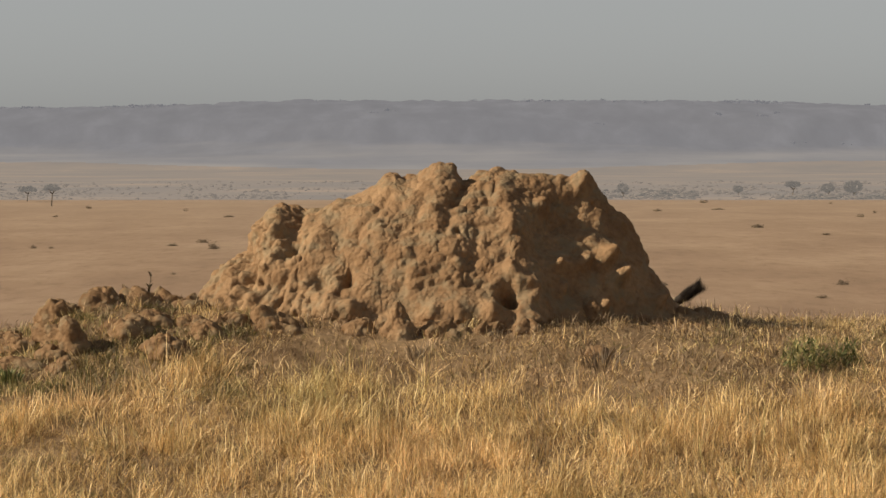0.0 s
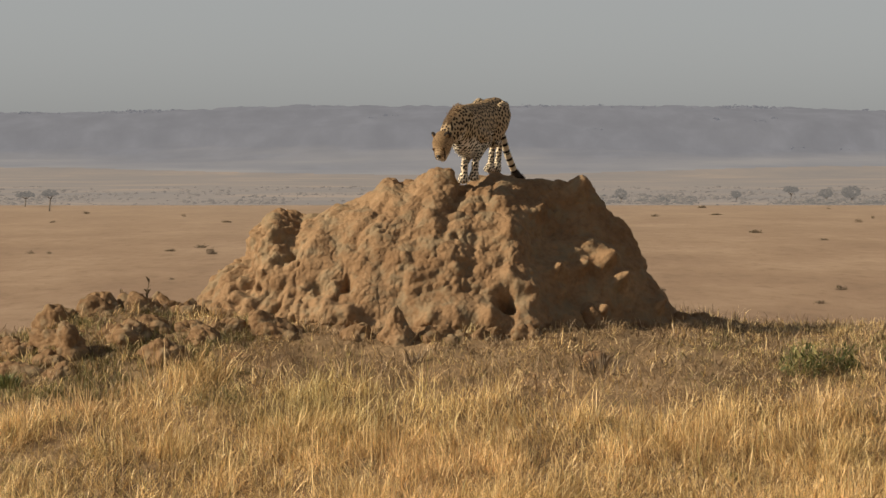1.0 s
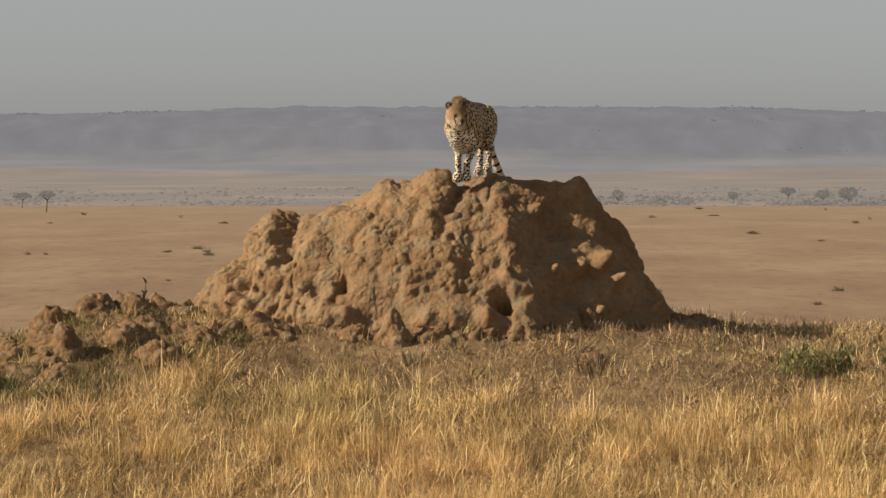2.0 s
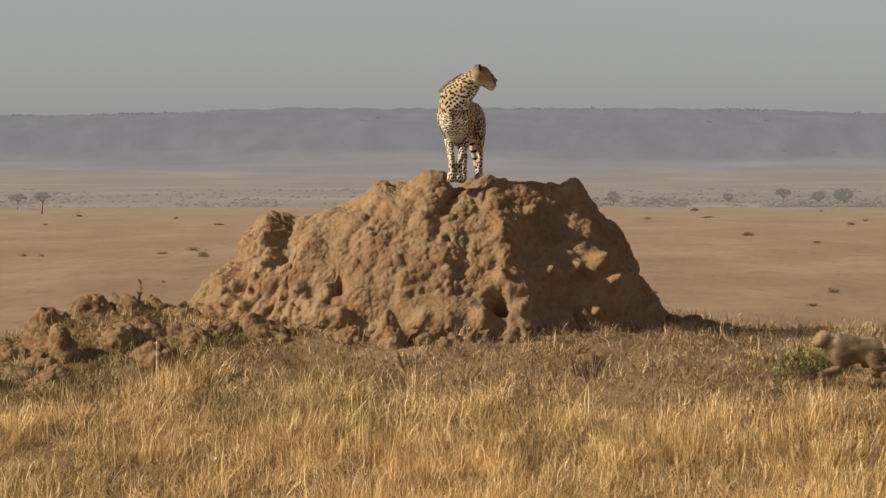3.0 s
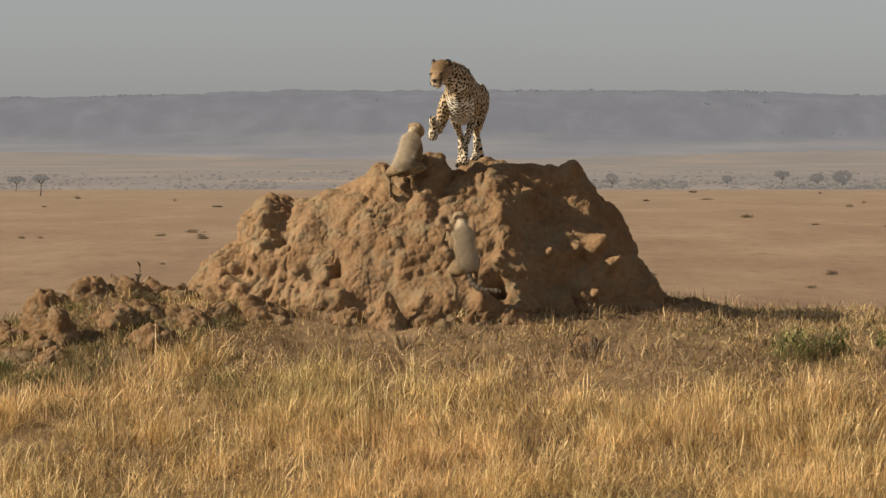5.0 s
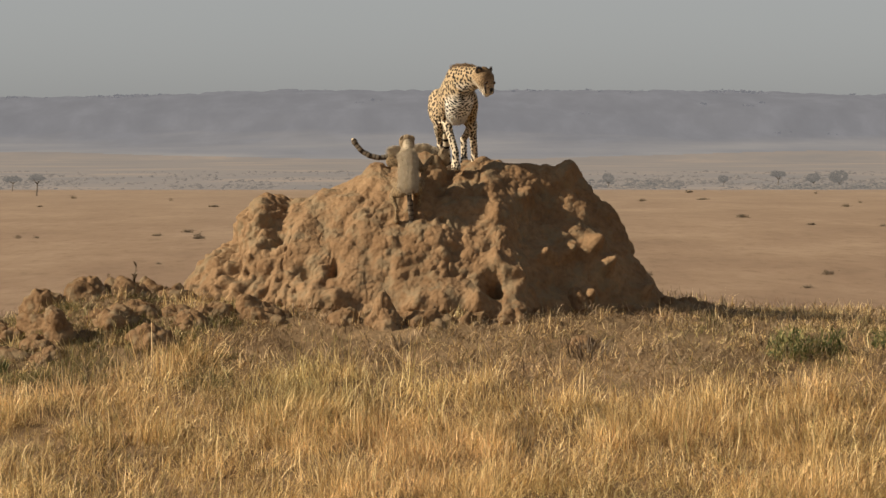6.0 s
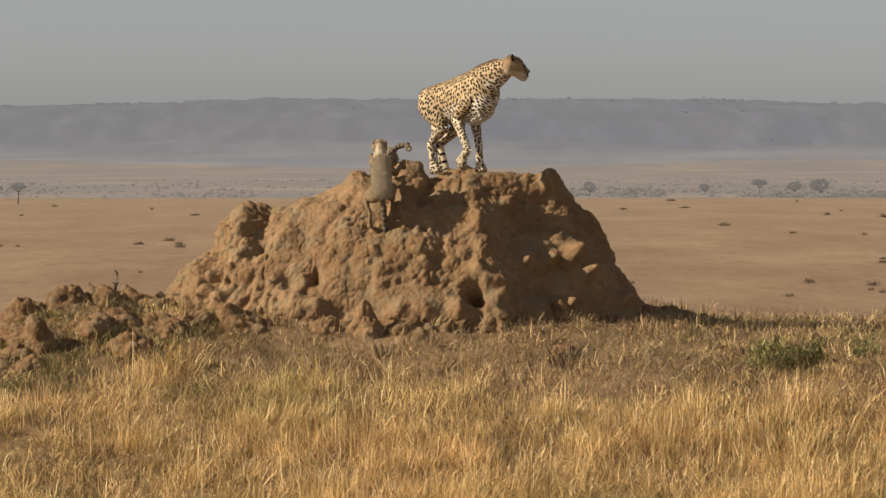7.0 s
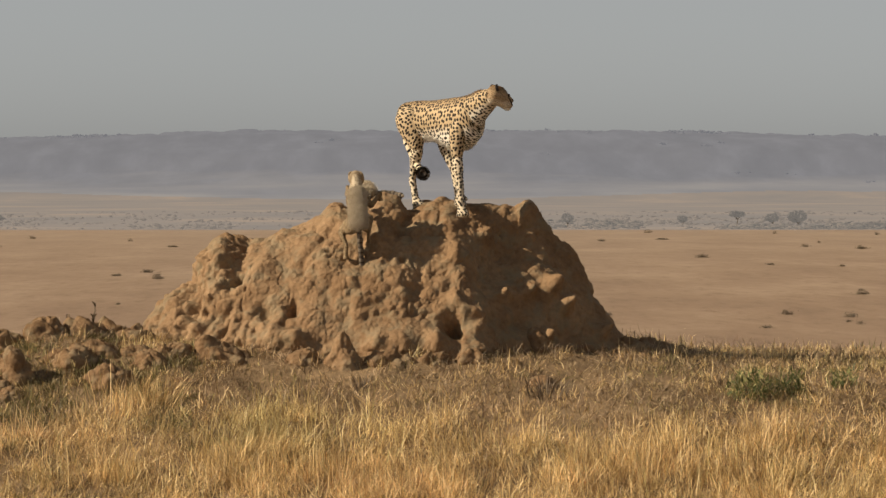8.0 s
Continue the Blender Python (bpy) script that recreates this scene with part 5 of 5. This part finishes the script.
# paths: seconds, place and angles
CHEETAH_PATH = {
    'body': [(0, 0.951, 32.4, 0.336, -172, 0, 0), (0.1, 0.85, 32.3, 0.495, -170, 10, 0), (0.2, 0.949, 32.1, 0.905, -168, 38, 0), (0.3, 0.763, 31.8, 1.143, -162, 46, 0), (0.4, 0.624, 31.6, 1.284, -158, 38, 0), (0.5, 0.551, 31.5, 1.348, -152, 29, 0), (0.6, 0.428, 31.35, 1.443, -140, 14, 0), (0.7, 0.354, 31.3, 1.488, -132, 6, 0), (0.8, 0.318, 31.3, 1.525, -124, -3, 0), (1, 0.27, 31.25, 1.565, -112, -7, 0), (1.5, 0.237, 31.25, 1.567, -108, -7, 0), (1.7, 0.235, 31.25, 1.57, -106, -3, 0), (2.8, 0.202, 31.2, 1.64, -98, 9, 0), (3, 0.192, 31.2, 1.655, -98, 9, 0), (3.5, 0.188, 31.2, 1.651, -98, 9, 0), (4, 0.201, 31.2, 1.642, -98, 8, 0), (4.4, 0.222, 31.2, 1.656, -97, 9, 0), (4.5, 0.226, 31.2, 1.661, -97, 9, 0), (4.7, 0.248, 31.2, 1.661, -98, 8, 0), (5.8, 0.204, 31.15, 1.625, -92, 10, 0), (6, 0.184, 31.15, 1.633, -82, 13, 0), (6.5, 0.242, 31.1, 1.691, -71, 18, 0), (7, 0.37, 31.05, 1.703, -55, 12, 0), (7.5, 0.374, 31, 1.762, -47, 4, 0), (8, 0.399, 31, 1.765, -49, 2, 0)],
    'neck': [(0, -172, 0), (0.2, -165, 30), (0.4, -155, 0), (0.5, -146, -15), (0.6, -134, -24), (0.7, -136, -30), (1, -130, -42), (1.5, -108, -44), (1.7, -110, -46), (2.2, -80, 20), (2.8, -26, 36), (3.5, -22, 36), (3.8, -60, 30), (4, -72, 14), (4.3, -80, 14), (4.5, -109, 8), (4.7, -145, 2), (5.2, -100, 20), (5.8, -62, 2), (6, -50, 0), (6.5, -40, -3), (7, -40, 18), (7.5, -40, 14), (8, -48, 20)],
    'head': [(0, -172, -10, 0), (0.2, -150, -5, 0), (0.4, -125, -10, 0), (0.5, -122, -25, 0), (0.7, -130, -30, 0), (1, -125, -52, 0), (1.5, -105, -55, 0), (1.7, -95, -45, 0), (2.2, -50, -10, 0), (2.8, 8, -8, 0), (3.5, 14, -8, 0), (3.8, -60, -12, 0), (4, -88, -24, 0), (4.3, -100, -26, 0), (4.5, -160, -24, 0), (4.7, -165, -25, 0), (5.2, -90, -30, 0), (5.8, -55, -38, 0), (6, -45, -36, 0), (6.5, 0, -16, 0), (7, 8, -10, 0), (8, 14, -8, 0)],
    'fore_right': [(0, 0.762, 32.3, 0.123, 0), (0.1, 0.63, 32.1, 0.565, 0), (0.2, 0.452, 31.6, 1.046, 0), (0.3, 0.313, 31.15, 1.129, 0), (0.5, 0.231, 31.05, 1.114, 0), (0.7, 0.197, 31, 1.104, 0), (1, 0.172, 30.95, 1.101, 0), (1.7, 0.175, 30.95, 1.106, 0), (2.2, 0.134, 30.92, 1.124, 0), (2.8, 0.138, 30.9, 1.148, 0), (3, 0.137, 30.9, 1.129, 0), (3.5, 0.137, 30.9, 1.129, 0), (4, 0.128, 30.9, 1.125, 0), (4.5, 0.128, 30.9, 1.135, 0), (4.6, -0.035, 30.75, 1.227, 30), (4.7, -0.065, 30.7, 1.276, 30), (5.1, 0.048, 30.7, 1.341, 30), (5.5, 0.186, 30.9, 1.134, 0), (5.8, 0.194, 30.9, 1.084, 0), (6, 0.199, 30.9, 1.084, 0), (6.5, 0.228, 30.9, 1.108, 0), (6.8, 0.253, 30.9, 1.088, 20), (7, 0.36, 30.85, 1.204, 50), (7.2, 0.56, 30.7, 1.114, 0), (7.5, 0.543, 30.7, 1.037, 0), (8, 0.531, 30.7, 1.035, 0)],
    'fore_left': [(0, 0.854, 32.5, 0.115, 0), (0.1, 0.718, 32.2, 0.519, 0), (0.2, 0.518, 31.8, 1.002, 0), (0.3, 0.407, 31.3, 1.129, 0), (0.4, 0.331, 31.2, 1.142, 0), (0.6, 0.283, 31.1, 1.159, 0), (0.8, 0.265, 31.05, 1.107, 0), (1, 0.251, 31, 1.122, 0), (1.7, 0.25, 31, 1.127, 0), (2.2, 0.192, 30.95, 1.124, 0), (2.8, 0.188, 30.92, 1.148, 0), (3, 0.187, 30.92, 1.129, 0), (3.5, 0.178, 30.92, 1.125, 0), (4, 0.174, 30.92, 1.117, 0), (4.7, 0.216, 30.92, 1.135, 0), (5.8, 0.321, 31.2, 1.049, 0), (6, 0.344, 31.25, 1.04, 0), (6.2, 0.318, 31.25, 1.045, 0), (6.35, 0.443, 30.9, 1.21, 20), (6.5, 0.534, 30.85, 1.154, 0), (7, 0.509, 30.85, 1.129, 0), (7.5, 0.514, 30.9, 1.119, 0), (8, 0.514, 30.9, 1.113, 0)],
    'hind_right': [(0, 1.381, 32.6, 0.112, 0), (0.2, 1.201, 32.4, 0.302, 0), (0.4, 0.892, 32.1, 0.751, 0), (0.5, 0.757, 31.8, 1.016, 0), (0.6, 0.648, 31.6, 1.169, 0), (0.8, 0.48, 31.5, 1.172, 0), (1, 0.369, 31.45, 1.187, 0), (1.7, 0.363, 31.45, 1.192, 0), (2.4, 0.227, 31.4, 1.141, 0), (2.8, 0.225, 31.4, 1.137, 0), (3, 0.223, 31.4, 1.123, 0), (3.5, 0.215, 31.4, 1.123, 0), (4, 0.219, 31.4, 1.123, 0), (4.7, 0.262, 31.4, 1.124, 0), (5.5, 0.101, 31.4, 1.069, 0), (5.8, 0.096, 31.4, 1.072, 0), (6, 0.093, 31.4, 1.072, 0), (6.5, 0.113, 31.35, 1.098, 0), (7, 0.18, 31.3, 1.127, 0), (7.5, 0.214, 31.25, 1.134, 0), (8, 0.214, 31.25, 1.102, 0)],
    'hind_left': [(0, 1.517, 32.7, 0.086, 0), (0.2, 1.292, 32.5, 0.299, 0), (0.4, 0.981, 32.2, 0.749, 0), (0.5, 0.866, 31.9, 1.016, 0), (0.6, 0.735, 31.7, 1.19, 0), (0.8, 0.537, 31.6, 1.18, 0), (1, 0.422, 31.6, 1.191, 0), (1.7, 0.407, 31.6, 1.196, 0), (2.4, 0.338, 31.55, 1.183, 0), (2.8, 0.343, 31.5, 1.162, 0), (3, 0.342, 31.5, 1.139, 0), (3.5, 0.338, 31.5, 1.135, 0), (4, 0.342, 31.5, 1.139, 0), (4.7, 0.356, 31.55, 1.162, 0), (5.5, 0.266, 31.5, 1.114, 0), (6, 0.27, 31.5, 1.105, 0), (6.5, 0.311, 31.4, 1.144, 0), (6.8, 0.277, 31.35, 1.115, 0), (7, 0.239, 31.3, 1.102, 0), (7.4, 0.276, 31.25, 1.065, 0), (7.6, 0.34, 31.1, 1.217, 20), (7.8, 0.453, 31.05, 1.163, 10), (8, 0.524, 31.05, 1.149, 0)],
    'tail': [(0, 0, -58, 0, 34), (0.2, 0, -70, 0, -60), (0.5, 30, -60, 40, -60), (1, 60, -70, 60, -40), (1.7, 60, -60, 40, -50), (2.8, 60, -70, 60, -60), (3.6, 50, -70, 30, -60), (3.9, 50, -66, 40, -30), (4.2, 50, -66, 40, -30), (4.4, 50, -75, 40, -60), (5.8, 100, -70, 90, -60), (6.4, 40, -75, 0, -75), (7, -30, -74, -40, -70), (7.5, 120, -86, 70, -10), (7.7, 0, -88, -60, -30), (8, -30, -88, -90, 0)],
}

CUB_FIRST_PATH = {
    'body': [(0, 4.263, 28.49, -0.124, 178, 0, 0), (2.8, 3.558, 28.49, -0.054, 178, 0, 0), (3, 2.862, 28.66, -0.002, 178, 8, 0), (3.1, 2.553, 28.72, 0.001, 178, -6, 0), (3.2, 2.242, 28.88, 0.034, 178, 8, 0), (3.3, 1.898, 29.07, 0.082, 178, -6, 0), (3.4, 1.558, 29.13, 0.086, 178, 8, 0), (3.5, 1.313, 29.22, 0.095, 178, 0, 0), (3.6, 1.055, 29.34, 0.118, 175, 8, 0), (3.7, 0.829, 29.44, 0.143, 172, 4, 0), (3.8, 0.585, 29.5, 0.169, 165, 20, 0), (3.9, 0.467, 29.5, 0.273, 140, 42, 0), (4, 0.331, 29.75, 0.401, 120, 62, 0), (4.1, 0.273, 29.95, 0.584, 108, 66, 0), (4.2, 0.165, 30.1, 0.726, 105, 64, 0), (4.3, 0.093, 30.25, 0.813, 105, 66, 0), (4.4, 0.024, 30.4, 0.889, 105, 68, 0), (4.5, -0.049, 30.55, 1.006, 100, 68, 0), (4.6, -0.092, 30.6, 1.071, 95, 66, 0), (4.7, -0.139, 30.65, 1.144, 92, 62, 0), (5.1, -0.171, 30.9, 1.209, 60, 40, 0), (5.5, -0.109, 31.25, 1.183, 10, 8, 0), (5.8, -0.089, 31.3, 1.191, 0, 4, 0), (6, -0.117, 31.3, 1.169, 0, 2, 0), (6.5, -0.084, 31.3, 1.132, 0, 0, 0), (6.8, -0.113, 31.3, 1.186, 70, 4, 0), (7, -0.164, 31.3, 1.203, 92, 6, 0), (7.5, -0.126, 31.3, 1.218, 95, 8, 0), (8, -0.151, 31.3, 1.186, 95, 8, 0)],
    'neck': [(0, 178, 25), (3.7, 178, 25), (3.9, 150, 55), (4.1, 105, 60), (4.7, 90, 60), (5.2, 50, 30), (5.8, 0, -10), (6.5, 0, -15), (6.8, 80, -10), (7, 95, -20), (8, 95, -20)],
    'head': [(0, 178, 0, 0), (3.7, 178, 0, 0), (3.9, 140, 30, 0), (4.1, 105, 40, 0), (4.7, 80, 20, 0), (5.2, 40, 0, 0), (5.8, 0, -30, 0), (6.5, 0, -30, 0), (6.8, 80, -25, 0), (7, 95, -35, 0), (8, 95, -35, 0)],
    'tail': [(0, 60, -40, 75, -10), (3.6, 60, -40, 75, -10), (3.9, -20, -30, -5, 20), (4, -40, -60, -5, 10), (4.2, -50, -70, 0, 15), (4.35, -60, -60, -20, 10), (4.7, -80, -70, -60, -20), (5.2, 200, 0, 170, 50), (5.8, 180, -12, 170, 40), (6.1, 180, 0, 170, 60), (6.5, 170, 60, 160, 95), (6.7, 120, 75, 60, 70), (7, 30, 70, -75, -20), (7.5, 40, 72, -80, -30), (8, 60, 15, -40, -10)],
}

CUB_SECOND_PATH = {
    'body': [(0, 4.568, 28.49, -0.124, 178, 0, 0), (3.6, 3.564, 28.49, -0.101, 178, 0, 0), (3.8, 2.842, 28.61, -0.058, 178, 8, 0), (3.9, 2.507, 28.72, -0.044, 178, -6, 0), (4, 2.191, 28.88, 0, 178, 8, 0), (4.1, 1.82, 29.01, 0.057, 178, -6, 0), (4.2, 1.547, 29.07, 0.075, 178, 8, 0), (4.3, 1.282, 29.16, 0.086, 178, -2, 0), (4.4, 1.044, 29.28, 0.121, 176, 6, 0), (4.5, 0.789, 29.41, 0.172, 170, 12, 0), (4.6, 0.624, 29.56, 0.198, 150, 38, 0), (4.7, 0.473, 29.6, 0.244, 128, 54, 0), (5, 0.225, 29.95, 0.537, 108, 64, 0), (5.4, -0.039, 30.45, 0.912, 98, 66, 0), (5.8, -0.136, 30.6, 1.02, 95, 60, 0), (6, -0.148, 30.6, 1.081, 93, 64, 0), (6.5, -0.201, 30.6, 1.094, 96, 66, 0), (7, -0.209, 30.6, 1.106, 97, 67, 0), (7.5, -0.222, 30.6, 1.108, 97, 67, 0), (8, -0.222, 30.6, 1.106, 97, 67, 0)],
    'neck': [(0, 178, 25), (4.4, 178, 25), (4.7, 130, 60), (5, 108, 60), (5.8, 100, 65), (8, 100, 72)],
    'head': [(0, 178, 0, 0), (4.4, 178, 0, 0), (4.7, 125, 35, 0), (5, 105, 40, 0), (5.8, 100, 15, 0), (6.5, 95, 8, 0), (8, 80, 5, 0)],
    'tail': [(0, 60, -40, 75, -10), (4.4, 60, -40, 75, -10), (4.7, -20, -40, 0, 0), (5, -50, -70, 0, 0), (5.8, 50, -80, 60, -84), (8, 50, -80, 60, -84)],
}



def cub_feet(body, t, stride, reach_out=0.0):
    """Places of a cub's paws: a bounding gallop on the flat, a climb with the paws on the slope when it is upright."""
    s = 0.44
    x, y, z, yaw, pitch, roll = body
    T = aim_x((x, y, z), yaw, pitch, roll)
    feet = []
    steep = float(smooth(25, 55, pitch))
    for i, (which, side_name, side) in enumerate(SIDES):
        ph = 2 * math.pi * stride * t + (0.0 if which == "fore" else 2.3) + 0.5 * side
        swing, lift = math.cos(ph) * 0.24, max(0.0, math.sin(ph)) * 0.14
        run = T @ Vector(((0.29 if which == "fore" else -0.33) * s + swing * s, side * 0.08 * s, 0))
        run.z = z - (0.56 - lift) * s
        reach = 0.12 * math.sin(2 * math.pi * stride * 0.8 * t + (math.pi if side > 0 else 0) + (0 if which == "fore" else 2.0)) if stride else 0.05 * side
        if which == "fore":
            climb = T @ Vector(((0.32 + reach) * s, side * 0.09 * s, -0.42 * s))
            if side < 0:
                climb = climb.lerp(T @ Vector((0.22 * s, -0.46 * s, -0.22 * s)), reach_out)
        else:
            climb = T @ Vector(((-0.70 + reach) * s, side * 0.19 * s, -0.24 * s))
        p = run.lerp(climb, steep)
        feet.append((p.x, p.y, p.z, 0.0))
    return feet


def drive_cub(P, tracks, times, settled, leans=0.0):
    root_rows, rows = [], {}
    for t in times:
        body = spline(tracks["body"], t)
        feet = cub_feet(body, min(t, settled), 4.0, leans * float(smooth(5.2, 6.0, t)))
        W = cat_pose(P, body, spline(tracks["neck"], t), spline(tracks["head"], t), feet, spline(tracks["tail"], t))
        R = pose(body[0], body[1], body[2] - 0.3, 0, 0, body[3])
        root_rows.append((t, R))
        inv = R.inverted()
        for key, m in W.items():
            rows.setdefault(key, []).append((t, inv @ m))
    walk(P["root"], root_rows)
    for key, r in rows.items():
        walk(P[key], r)


def motions():
    tenth = [i / 10 for i in range(81)]
    drive_cat(cheetah, CHEETAH_PATH, tenth)
    drive_cub(cub_first, CUB_FIRST_PATH, [0.0] + [i / 20 for i in range(52, 161)], 5.6)
    drive_cub(cub_second, CUB_SECOND_PATH, [0.0] + [i / 20 for i in range(66, 161)], 5.9, 0.9)


motions()
